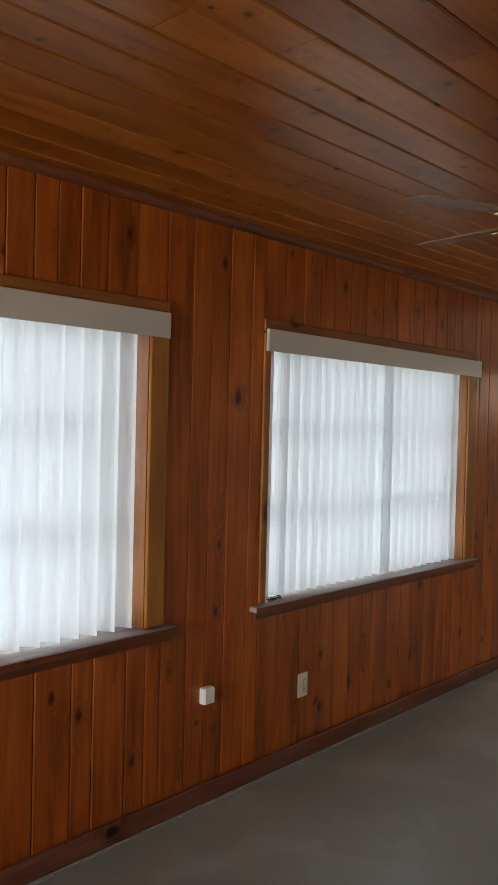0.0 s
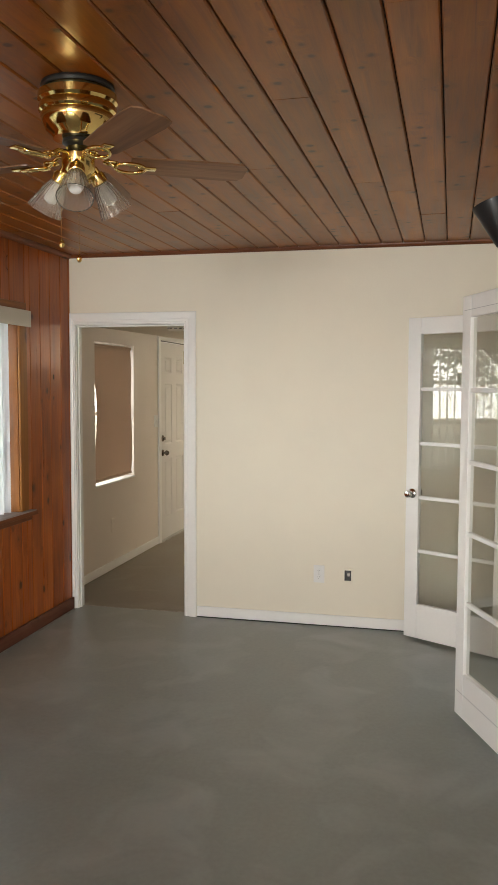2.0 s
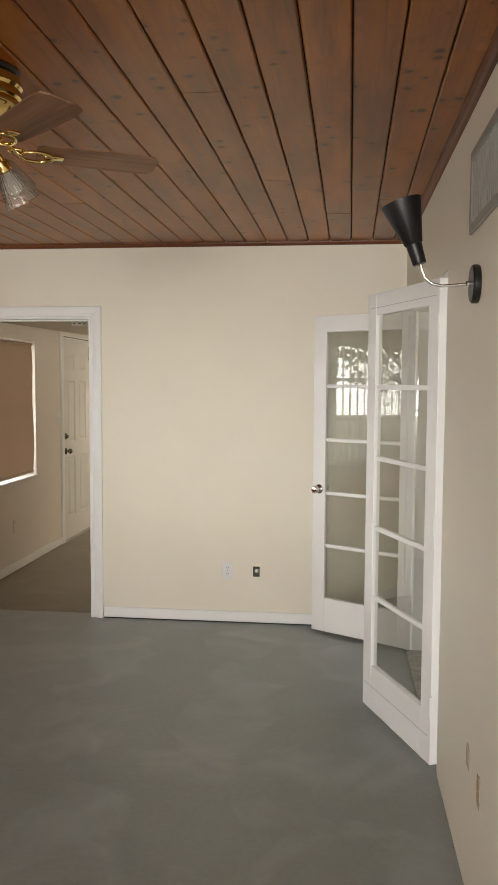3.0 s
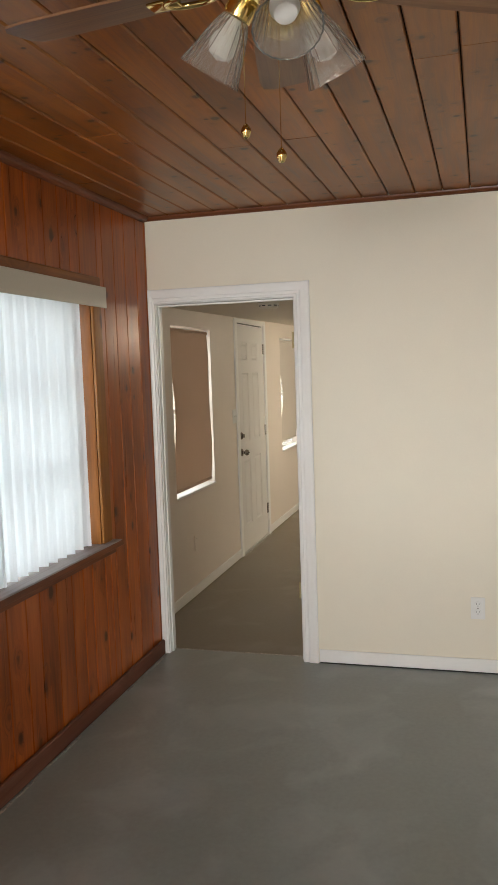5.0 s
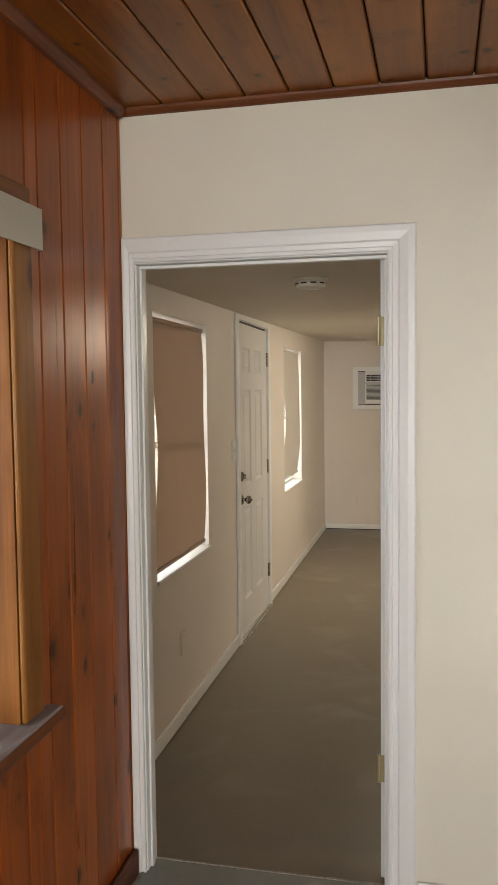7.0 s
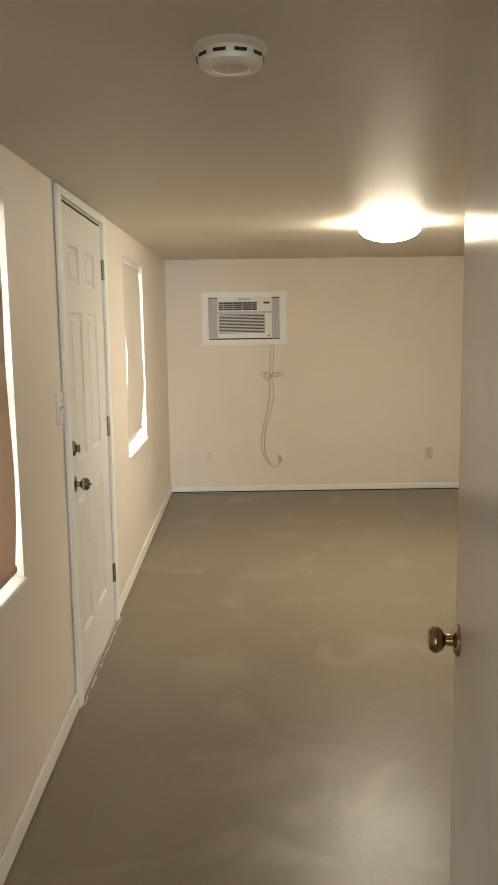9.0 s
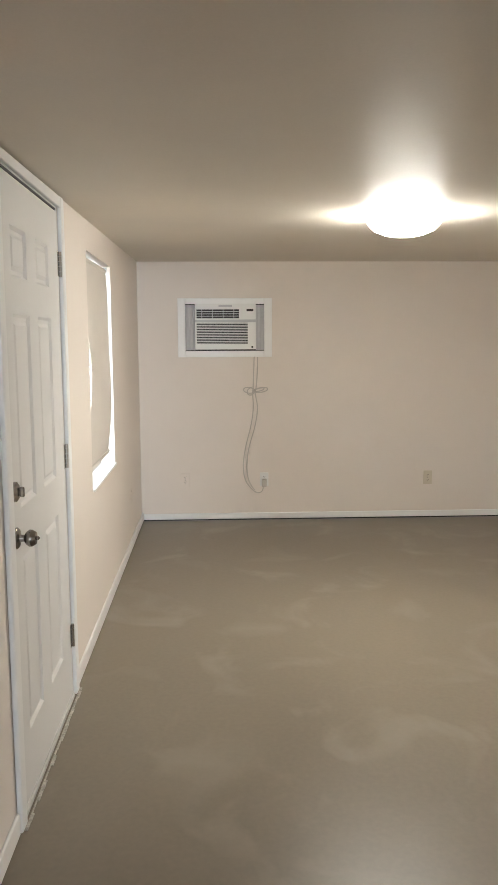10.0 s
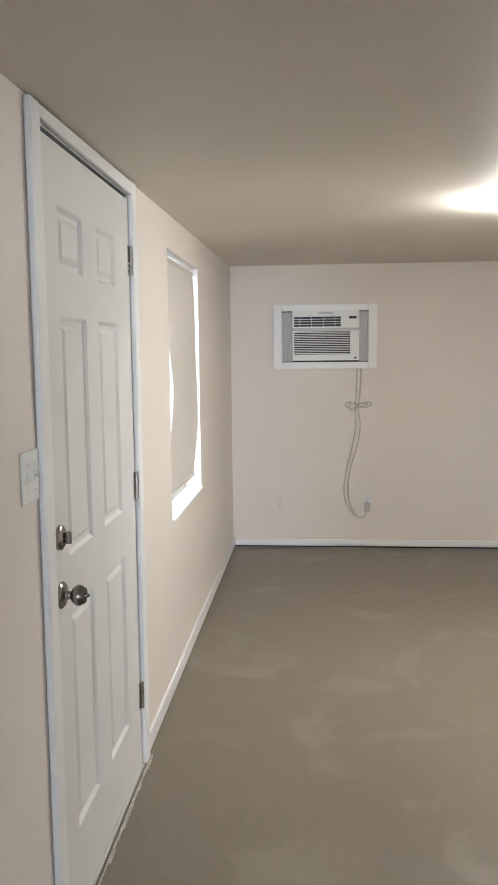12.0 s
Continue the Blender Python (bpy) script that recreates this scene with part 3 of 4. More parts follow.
for z in (0.27, 1.042, 1.82):
    bm = bmesh.new()
    for k in range(5):
        rod((x1 + 0.004, YF - 0.006, z - 0.05 + 0.02 * k), (x1 + 0.004, YF - 0.006, z - 0.05 + 0.02 * k + 0.0185), 0.0075, bm=bm)
    box(x1 - 0.022, x1 + 0.003, YF - 0.0035, YF - 0.0005, z - 0.05, z + 0.05, 0.001, bm)
    hinge = part("hinge", bm, HINGE_STEEL, outer, "bright steel hinge")
    for k in range(3):
        part("screw", lathe([(0, 0), (0.0045, 0), (0.004, 0.0012), (0, 0.0012)], None, Matrix.Translation((x1 - 0.013 + 0.004 * (k % 2), YF - 0.0036, z - 0.034 + 0.034 * k)) @ Matrix.Rotation(radians(90), 4, 'X'), 10), DARK, hinge)
bm = bmesh.new()
knob_mesh(bm, Matrix.Translation((x0 + 0.065, YF, 0.905)) @ Matrix.Rotation(radians(90), 4, 'X'), 0.027, 0.062, 0.034)
kn = part("knob", bm, NICKEL, outer, "round satin nickel knob", True)
bm = lathe([(0, 0), (0.006, 0), (0.006, 0.006), (0.002, 0.010), (0.0, 0.010)], None, Matrix.Translation((x0 + 0.065, YF - 0.063, 0.905)) @ Matrix.Rotation(radians(90), 4, 'X'), 12)
part("lock_button", bm, NICKEL, kn)
bm = bmesh.new()
lathe([(0, 0), (0.032, 0), (0.031, 0.008), (0.022, 0.014), (0.010, 0.016), (0, 0.016)], bm, Matrix.Translation((x0 + 0.065, YF, 1.052)) @ Matrix.Rotation(radians(90), 4, 'X'), 28)
db = part("deadbolt", bm, NICKEL, outer, "satin nickel deadbolt", True)
part("thumb_turn", box(x0 + 0.060, x0 + 0.070, YF - 0.032, YF - 0.0165, 1.036, 1.068, 0.004), NICKEL, db)
frame_2 = thing("door_frame", "white painted frame round the outer door", "door frame", ((x0 + x1) / 2, N2, 0), kind="structure")
for a, b in ((x0 - 0.068, x0 - 0.004), (x1 + 0.012, x1 + 0.074)):
    bm = box(a, b, N2 - 0.019, N2 - 0.001, -0.001, c2(a) - 0.006, 0.006, seg=3)
    part("casing_side", bm, WHITE, frame_2)
bm = box(x0 - 0.003, x1 + 0.011, N2 - 0.017, N2 - 0.001, z1 + 0.006, z1 + 0.03, 0.004, seg=3)
for v in bm.verts:
    if v.co.z > z1 + 0.018:
        v.co.z += c2(v.co.x) - (z1 + 0.03) - 0.008
part("casing_head", bm, WHITE, frame_2)
part("jamb", box(x0 - 0.018, x0 - 0.002, N2 + 0.001, N2 + 0.128, 0, z1 + 0.002, 0.001), WHITE, frame_2)
part("jamb", box(x1 + 0.002, x1 + 0.018, N2 + 0.001, N2 + 0.128, 0, z1 + 0.002, 0.001), WHITE, frame_2)
part("head_jamb", box(x0 - 0.018, x1 + 0.018, N2 + 0.001, N2 + 0.128, z1 + 0.003, z1 + 0.018, 0.001), WHITE, frame_2)
# Black strip painting the shaded gap between leaf and head jamb.
part("head_gap_shade", box(x0 + 0.002, x1 - 0.002, N2 + 0.002, N2 + 0.03, z1 - 0.0035, z1 + 0.0025), DARK, frame_2, "dark strip for the shade in the gap over the leaf")
part("sill", box(x0, x1, N2 - 0.012, N2 + 0.10, -0.002, 0.014, 0.004), ALU, frame_2, "chipped metal threshold")

bm = bmesh.new()
dr = random.Random(21)
x = x0 - 0.05
while x < x1 + 0.06:
    l = dr.uniform(0.03, 0.11)
    if dr.random() < 0.93:
        box(x, x + l - 0.001, N2 - 0.0235 - dr.uniform(0, 0.008), N2 - 0.0185, -0.0028, dr.uniform(0.0005, 0.004), 0.001, bm, seg=1)
    x += l
structure("trim_door_foot", bm, CAULK, "ragged chipped caulk along the foot of the outer door", "trim")

# ---- windows of room 1 ----
def window_unit(name, w, y, bars, mullions, sill_label):
    a, b, c, d = w
    win = thing(name, sill_label, "window", ((a + b) / 2, y, c), kind="structure")
    f = 0.035
    bm = box(a, a + f, y - 0.02, y + 0.02, c, d, 0.003)
    box(b - f, b, y - 0.02, y + 0.02, c, d, 0.003, bm)
    box(a + f, b - f, y - 0.02, y + 0.02, c, c + f, 0.003, bm)
    box(a + f, b - f, y - 0.02, y + 0.02, d - f, d, 0.003, bm)
    part("window_frame", bm, ALU, win)
    xs = [a + f] + [m for m in mullions] + [b - f]
    zs = [c + f] + list(bars) + [d - f]
    for m in mullions:
        part("mullion", box(m - 0.022, m + 0.022, y - 0.019, y + 0.019, c + f, d - f, 0.003), ALU, win)
    for p, q in zip(xs, xs[1:]):
        for z in bars:
            part("rail", box(p + 0.022, q - 0.022, y - 0.014, y + 0.014, z - 0.016, z + 0.016, 0.003), ALU, win)
        for r, s in zip(zs, zs[1:]):
            g = part("pane", box(p + 0.001, q - 0.001, y - 0.002, y + 0.002, r + 0.001, s - 0.001), GLASS, win)
            g.visible_shadow = False
    return win


def wood_window(number, w):
    a, b, c, d = w
    win = window_unit("window_%d" % number, w, 2.80, (c + 0.43, c + 0.83), ((a + b) / 2,), "wide metal window in golden pine casing behind vertical blinds")
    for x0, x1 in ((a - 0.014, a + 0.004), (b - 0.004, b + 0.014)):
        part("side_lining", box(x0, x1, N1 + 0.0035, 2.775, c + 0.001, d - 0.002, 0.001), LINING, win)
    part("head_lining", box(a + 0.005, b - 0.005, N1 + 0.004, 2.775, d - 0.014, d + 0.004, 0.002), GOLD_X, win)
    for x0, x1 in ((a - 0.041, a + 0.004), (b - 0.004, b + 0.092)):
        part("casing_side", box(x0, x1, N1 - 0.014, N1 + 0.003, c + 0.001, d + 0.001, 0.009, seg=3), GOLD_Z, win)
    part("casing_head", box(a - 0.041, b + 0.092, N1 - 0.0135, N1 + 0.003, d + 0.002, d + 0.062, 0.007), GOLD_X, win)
    part("sill", box(a - 0.09, b + 0.14, N1 - 0.042, 2.775, c - 0.028, c, 0.007), SILL_WOOD, win, "weathered grey-brown sill")
    part("nosing", box(a - 0.091, b + 0.141, N1 - 0.0475, N1 - 0.0425, c - 0.030, c - 0.004, 0.002), TRIM_X, win, "red-brown front edge")
    part("apron", box(a - 0.07, b + 0.12, N1 - 0.018, N1 - 0.001, c - 0.064, c - 0.031, 0.005), TRIM_X, win, "red-brown apron below the sill")
    return win


wood_window(1, WIN_A)
wood_window(2, WIN_B)


def slat_mesh(w, h):
    bm = bmesh.new()
    n = 6
    pts = []
    for k in range(n + 1):
        u = -w / 2 + w * k / n
        pts.append((u, 0.009 * (1 - (2 * u / w) ** 2)))
    rows = [[bm.verts.new((u, v + t, z)) for u, v in pts] for t in (0.0, 0.0009) for z in (0.0, h)]
    f0, f1, b0, b1 = rows
    for k in range(n):
        bm.faces.new((f0[k], f0[k + 1], f1[k + 1], f1[k]))
        bm.faces.new((b0[k], b1[k], b1[k + 1], b0[k + 1]))
        bm.faces.new((f0[k], b0[k], b0[k + 1], f0[k + 1]))
        bm.faces.new((f1[k], f1[k + 1], b1[k + 1], b1[k]))
    for k in (0, n):
        bm.faces.new((f0[k], f1[k], b1[k], b0[k]))
    return bm


def vertical_blind(a, b, z0, z1, y, val, turn, middle=None):
    """Slats on a head rail under a valance; turn: degrees from flat."""
    bl = thing("vertical_blind", "white vinyl vertical blind, lowered and turned, with a beige valance", "blind", ((a + b) / 2, y, z0), group="window blinds")
    part("head_rail", box(a, b, y - 0.02, y + 0.02, z1 - 0.004, z1 + 0.03, 0.003), PLASTIC, bl)
    v0, v1, vz0, vz1 = val
    bm = box(v0, v1, N1 - 0.030, N1 - 0.024, vz0, vz1, 0.0015)
    box(v0, v0 + 0.006, N1 - 0.0235, N1 - 0.014, vz0, vz1, 0.0015, bm)
    box(v1 - 0.006, v1, N1 - 0.0235, N1 - 0.014, vz0, vz1, 0.0015, bm)
    part("valance", bm, VALANCE, bl, "beige vinyl valance")
    sl_rng = random.Random(int(a * 100) + 3)
    proto = None
    n = int((b - a - 0.05) / 0.079)
    for k in range(n + 1):
        x = a + 0.03 + (b - a - 0.06) * k / n
        t = turn + sl_rng.uniform(-1.5, 1.5)
        if middle and abs(x - middle) < 0.045:
            t = -74
        if k == 0:
            t = 70
        if proto is None:
            proto = part("slat", slat_mesh(0.089, z1 - z0 - 0.012), SLAT, bl)
            ob = proto
        else:
            ob = new("slat", proto.data)
            ob.parent = bl
        if proto.get("own") is None:
            me = proto.data
            me.transform(Matrix.Translation(Vector(((a + b) / 2, y, z0))))
            proto["own"] = 1
        ob.matrix_basis = Matrix.Translation((x - (a + b) / 2, sl_rng.uniform(-0.001, 0.001), 0.008 + sl_rng.uniform(-0.002, 0.002))) @ Matrix.Rotation(radians(t), 4, 'Z')
    del proto["own"]
    if middle:
        for dx, t in ((0.0, -3),):
            ob = new("slat", proto.data)
            ob.parent = bl
            ob.matrix_basis = Matrix.Translation((middle - (a + b) / 2 + dx, -0.034 - dx, 0.008)) @ Matrix.Rotation(radians(t), 4, 'Z')
    bm = bmesh.new()
    xc, yc, zc = b - 0.004, y - 0.005, z0
    tube([(xc + 0.008 * math.sin(6.3 * q / 30), yc, z1 - (z1 - z0 - 0.05) * q / 30) for q in range(31)], 0.0014, bm, 6)
    tube([(xc + 0.016 + 0.006 * math.sin(5 * q / 30 + 1), yc - 0.006, z1 - (z1 - z0 - 0.04) * q / 30) for q in range(31)], 0.0014, bm, 6)
    part("chain", bm, DARK, bl, "thin dark pull cords")
    bm = bmesh.new()
    for q, (r, dx) in enumerate(((0.030, 0.0), (0.024, 0.012), (0.034, -0.006))):
        tube([(a + 0.055 + dx + r * 1.5 * math.cos(u), y - 0.045 + r * 0.5 * math.sin(u), z0 + 0.004 + 0.004 * q + 0.003 * math.sin(3 * u)) for u in [2 * math.pi * i / 20 for i in range(20)]], 0.0018, bm, 6, True)
    part("loose_cord", bm, DARK, bl, "dark cord coiled on the sill")
    part("cord_weight", box(xc - 0.004, xc + 0.022, yc - 0.014, yc + 0.012, z0 + 0.004, z0 + 0.075, 0.008), DARK, bl, "dark cord weight on the sill")
    return bl


vertical_blind(0.02, 1.80, 0.798, 1.975, 2.585, (-0.08, 1.925, 1.945, 2.045), -52)
vertical_blind(2.58, 4.35, 0.798, 1.975, 2.585, (2.51, 4.54, 1.945, 2.045), -52, 3.57)

# ---- windows of room 2: recessed, with bowed roller shades ----
def roller_shade(w, y, bow_l, bow_r, foot, curl_out, fabric, label):
    a, b, c, d = w
    sh = thing("roller_shade", label, "shade", ((a + b) / 2, y, d - 0.04), group="roller shades")
    part("roller", rod((a + 0.012, y, d - 0.030), (b - 0.012, y, d - 0.030), 0.014, seg=20), fabric, sh, smooth=True)
    bm = bmesh.new()
    nz, nx = 26, 10
    zt, zb = d - 0.04, c + foot
    grid = []
    for i in range(nz + 1):
        u = i / nz
        z = zt + (zb - zt) * u
        l = a + 0.015 + bow_l(u)
        r = b - 0.015 - bow_r(u)
        row = []
        for j in range(nx + 1):
            s = j / nx
            curl = curl_out * (abs(2 * s - 1) ** 3) * math.sin(math.pi * u)
            row.append(bm.verts.new((l + (r - l) * s, y - 0.012 - curl + 0.004 * math.sin(9 * u + 4 * s), z)))
        grid.append(row)
    for p, q in zip(grid, grid[1:]):
        for j in range(nx):
            bm.faces.new((p[j], p[j + 1], q[j + 1], q[j]))
    back = [[bm.verts.new((v.co.x, v.co.y + 0.0025, v.co.z)) for v in row] for row in grid]
    for p, q in zip(back, back[1:]):
        for j in range(nx):
            bm.faces.new((p[j], q[j], q[j + 1], p[j + 1]))
    rim = [(i, 0) for i in range(nz + 1)] + [(nz, j) for j in range(1, nx + 1)] + [(i, nx) for i in range(nz - 1, -1, -1)] + [(0, j) for j in range(nx - 1, 0, -1)]
    for (i, j), (k, l) in zip(rim, rim[1:] + rim[:1]):
        bm.faces.new((grid[i][j], grid[k][l], back[k][l], back[i][j]))
    part("fabric", bm, fabric, sh, smooth=True)
    part("hem_bar", box(a + 0.02 + bow_l(1), b - 0.02 - bow_r(1), y - 0.020, y - 0.008, zb - 0.004, zb + 0.016, 0.004), fabric, sh)
    for x in (a + 0.002, b - 0.010):
        part("bracket", box(x, x + 0.008, y - 0.016, y + 0.016, d - 0.052, d - 0.006, 0.002), WHITE, sh)


for number, w in ((3, WIN_C), (4, WIN_D)):
    win = window_unit("window_%d" % number, w, N2 + 0.105, ((w[2] + w[3]) / 2,), (), "white recessed window behind a roller shade")
    part("sill", box(w[0], w[1], N2 - 0.012, N2 + 0.084, w[2] + 0.001, w[2] + 0.016, 0.004), WHITE, win, "white painted sill")
roller_shade(WIN_C, N2 + 0.030, lambda u: -0.011 + 0.014 * math.sin(math.pi * u) ** 2, lambda u: 0.012 + 0.035 * math.sin(math.pi * u) ** 2 + 0.02 * (1 - u), 0.045, 0.022, SHADE, "tan fabric roller shade, drawn down, its edges curled")
roller_shade(WIN_D, N2 + 0.036, lambda u: 0.10 * math.sin(math.pi * min(1, max(0, u - 0.25) * 1.6)) ** 1.3, lambda u: 0.05 * (1 - u) + 0.4 * max(0, u - 0.74), 0.10, 0.016, SHADE_B, "pale fabric roller shade, drawn down, its edges bowed")

# ---- french doors ----
def french_leaf(hinge, angle, side, label):
    w, h, t = 0.685, 1.982, 0.036
    fd = thing("french_door", label, "door", group="french doors", kind="structure", m=pose(hinge[0], hinge[1], 0.020, 0, 0, angle))
    st, top, bot = 0.088, 0.10, 0.215
    y0, y1 = (0, t)
    part("stile", box(0, st, y0, y1, 0, h, 0.003), WHITE, fd)
    part("stile", box(w - st, w, y0, y1, 0, h, 0.003), WHITE, fd)
    part("top_rail", box(st, w - st, y0 + 0.001, y1 - 0.001, h - top, h, 0.003), WHITE, fd)
    part("bottom_rail", box(st, w - st, y0 + 0.001, y1 - 0.001, 0, bot, 0.003), WHITE, fd)
    n = 5
    z0, z1 = bot, h - top
    for k in range(n):
        a = z0 + (z1 - z0) * k / n
        b = z0 + (z1 - z0) * (k + 1) / n
        if k:
            part("glazing_bar", box(st, w - st, y0 + 0.006, y1 - 0.006, a - 0.011, a + 0.011, 0.004), WHITE, fd)
        part("pane", box(st - 0.004, w - st + 0.004, t / 2 - 0.002, t / 2 + 0.002, a + 0.004, b - 0.004), OLD_GLASS, fd)
    for z in (0.2, 0.95, 1.75):
        part("hinge", rod((-0.004, y0 - 0.004 if side < 0 else y1 + 0.004, z), (-0.004, y0 - 0.004 if side < 0 else y1 + 0.004, z + 0.09), 0.006), WHITE, fd, "painted hinge")
    return fd, w, t


fd2, w_, t_ = french_leaf((3.225, S1 - 0.008), 21.8, 1, "white french door with five panes, ajar")
fd1, w_, t_ = french_leaf((4.695, S1 - 0.04), 60.0, 1, "white french door with five panes and a chrome knob, wide open")
for y, d in ((0.036, 1), (0.0, -1)):
    bm = bmesh.new()
    knob_mesh(bm, Matrix.Translation((w_ - 0.045, y, 0.905)) @ Matrix.Rotation(radians(-90 * d), 4, 'X'), 0.025, 0.06, 0.03)
    part("knob", bm, CHROME, fd1, "round chrome knob", True)
for z in (0.115, 1.915):
    part("joint_bead", box(0.02, 0.665, 0.036, 0.0368, z, z + 0.0025), GREY_PLASTIC, fd2)
fr = thing("door_frame", "white painted frame of the french doors", "door frame", ((FR0 + FR1) / 2, S1, 0), kind="structure")
part("jamb", box(FR0 + 0.001, FR0 + 0.03, S1 - 0.119, S1 - 0.002, 0.001, FRZ - 0.03, 0.003), WHITE, fr)
part("jamb", box(FR1 - 0.03, FR1 - 0.001, S1 - 0.119, S1 - 0.002, 0.001, FRZ - 0.03, 0.003), WHITE, fr)
part("head_jamb", box(FR0 + 0.001, FR1 - 0.001, S1 - 0.119, S1 - 0.002, FRZ - 0.029, FRZ - 0.001, 0.003), WHITE, fr)
part("sill", box(FR0 + 0.031, FR1 - 0.031, S1 - 0.119, S1 - 0.002, 0.0005, 0.006, 0.002), GROUT, fr, "worn threshold strip")

# ---- ceiling fan ----
FX, FY = 2.235, 1.09
fan = thing("ceiling_fan", "brass ceiling fan with wooden blades and ribbed glass light shades", "ceiling fan", (FX, FY, C1))
at_fan = Matrix.Translation((FX, FY, C1))
part("canopy_ring", lathe([(0, -0.001), (0.108, -0.001), (0.110, -0.008), (0.106, -0.016), (0, -0.016)], None, at_fan, 48), DARK, fan, "dark ring under the boards", True)
part("motor_housing", lathe([(0, -0.017), (0.103, -0.017), (0.118, -0.030), (0.119, -0.052), (0.112, -0.060), (0.116, -0.066), (0.116, -0.082), (0.108, -0.088), (0.111, -0.094), (0.108, -0.112), (0.094, -0.138), (0.078, -0.150), (0.074, -0.160), (0, -0.160)], None, at_fan, 56), BRASS, fan, "polished brass housing", True)
part("flywheel", lathe([(0, -0.161), (0.046, -0.161), (0.048, -0.172), (0.030, -0.182), (0, -0.182)], None, at_fan, 32), DARK, fan, smooth=True)
part("switch_housing", lathe([(0, -0.183), (0.036, -0.183), (0.040, -0.195), (0.050, -0.205), (0.050, -0.255), (0.040, -0.270), (0.020, -0.285), (0.012, -0.300), (0, -0.302)], None, at_fan, 36), BRASS, fan, "brass light fitting", True)
BZ = C1 - 0.225
bladed = arm_me = None
for k in range(5):
    rot = Matrix.Translation((0, 0, BZ - C1)) @ Matrix.Rotation(radians(-62 + 72 * k), 4, 'Z')
    if bladed is None:
        bm = bmesh.new()
        outline = [(0.155, -0.045), (0.17, -0.052), (0.30, -0.060), (0.46, -0.064), (0.505, -0.058), (0.520, -0.035), (0.520, 0.035), (0.505, 0.058), (0.46, 0.064), (0.30, 0.060), (0.17, 0.052), (0.155, 0.045)]
        vs = [bm.verts.new((x, y, 0)) for x, y in outline]
        bm.faces.new(vs)
        ex = bmesh.ops.extrude_face_region(bm, geom=bm.faces[:])
        bmesh.ops.translate(bm, vec=(0, 0, 0.0045), verts=[v for v in ex["geom"] if isinstance(v, bmesh.types.BMVert)])
        bm.transform(Matrix.Rotation(radians(-9), 4, 'X'))
        bm.transform(at_fan)
        b_ob = part("blade", bm, BLADE_WOOD, fan, "walnut-look blade")
        bm = bmesh.new()
        tube([(0.045, 0, 0.022), (0.075, 0, 0.020), (0.095, 0.0, 0.006), (0.112, 0, -0.008)], 0.006, bm, 10)
        tube([(0.156 + 0.046 * math.cos(q), 0.030 * math.sin(q), -0.008 - 0.006 * math.sin(q)) for q in [2 * math.pi * i / 28 for i in range(28)]], 0.0055, bm, 10, True)
        tube([(0.098 + 0.022 * math.cos(q), 0.018 * math.sin(q), 0.004) for q in [2 * math.pi * i / 20 for i in range(20)]], 0.004, bm, 8, True)
        box(0.178, 0.235, -0.016, 0.016, -0.009, -0.003, 0.002, bm)
        bm.transform(at_fan)
        a_ob = part("blade_arm", bm, BRASS, fan, "brass ring bracket", True)
    else:
        b_ob, a_ob = new("blade", bladed), new("blade_arm", arm_me)
        b_ob.parent = a_ob.parent = fan
        tagged(b_ob, "walnut-look blade"), tagged(a_ob, "brass ring bracket")
    bladed, arm_me = b_ob.data, a_ob.data
    b_ob.matrix_basis = a_ob.matrix_basis = rot
shade_me = holder_me = None
for k in range(3):
    rot = Matrix.Rotation(radians(200 + 120 * k), 4, 'Z')
    tilt = Matrix.Translation((0.062, 0, -0.262)) @ Matrix.Rotation(radians(-34), 4, 'Y')
    if shade_me is None:
        bm = bmesh.new()
        tube([(0.035, 0, -0.232), (0.055, 0, -0.236), (0.066, 0, -0.250)], 0.008, bm, 10)
        lathe([(0, 0.012), (0.022, 0.012), (0.025, 0.0), (0.025, -0.018), (0.021, -0.022), (0, -0.022)], bm, tilt, 24)
        bm.transform(at_fan)
        h_ob = part("lamp_holder", bm, BRASS, fan, "brass lamp holder", True)
        prof = [(0.023, -0.020), (0.028, -0.032), (0.036, -0.055), (0.044, -0.085), (0.054, -0.118)]
        own = bmesh.new()
        seg = 48
        rings = []
        for r, z in prof + [(q[0] - 0.003, q[1]) for q in prof[::-1]]:
            rings.append([own.verts.new(((r + 0.0012 * (i % 2) * (z < -0.03)) * math.cos(2 * math.pi * i / seg), (r + 0.0012 * (i % 2) * (z < -0.03)) * math.sin(2 * math.pi * i / seg), z)) for i in range(seg)])
        for p, q in zip(rings, rings[1:] + rings[:1]):
            for i in range(seg):
                own.faces.new((p[i], p[(i + 1) % seg], q[(i + 1) % seg], q[i]))
        own.transform(at_fan @ tilt)
        s_ob = part("shade", own, LAMP_GLASS, fan, "ribbed clear glass shade")
        bm = lathe([(0.010, -0.018), (0.012, -0.03), (0.022, -0.055), (0.024, -0.07), (0.018, -0.085), (0, -0.092)], None, at_fan @ tilt, 20)
        l_ob = part("bulb", bm, PLASTIC, fan, "unlit white bulb", True)
        bulb_me = l_ob.data
    else:
        s_ob, h_ob, l_ob = new("shade", shade_me), new("lamp_holder", holder_me), new("bulb", bulb_me)
        for o in (s_ob, h_ob, l_ob):
            o.parent = fan
    shade_me, holder_me = s_ob.data, h_ob.data
    s_ob.matrix_basis = h_ob.matrix_basis = l_ob.matrix_basis = rot
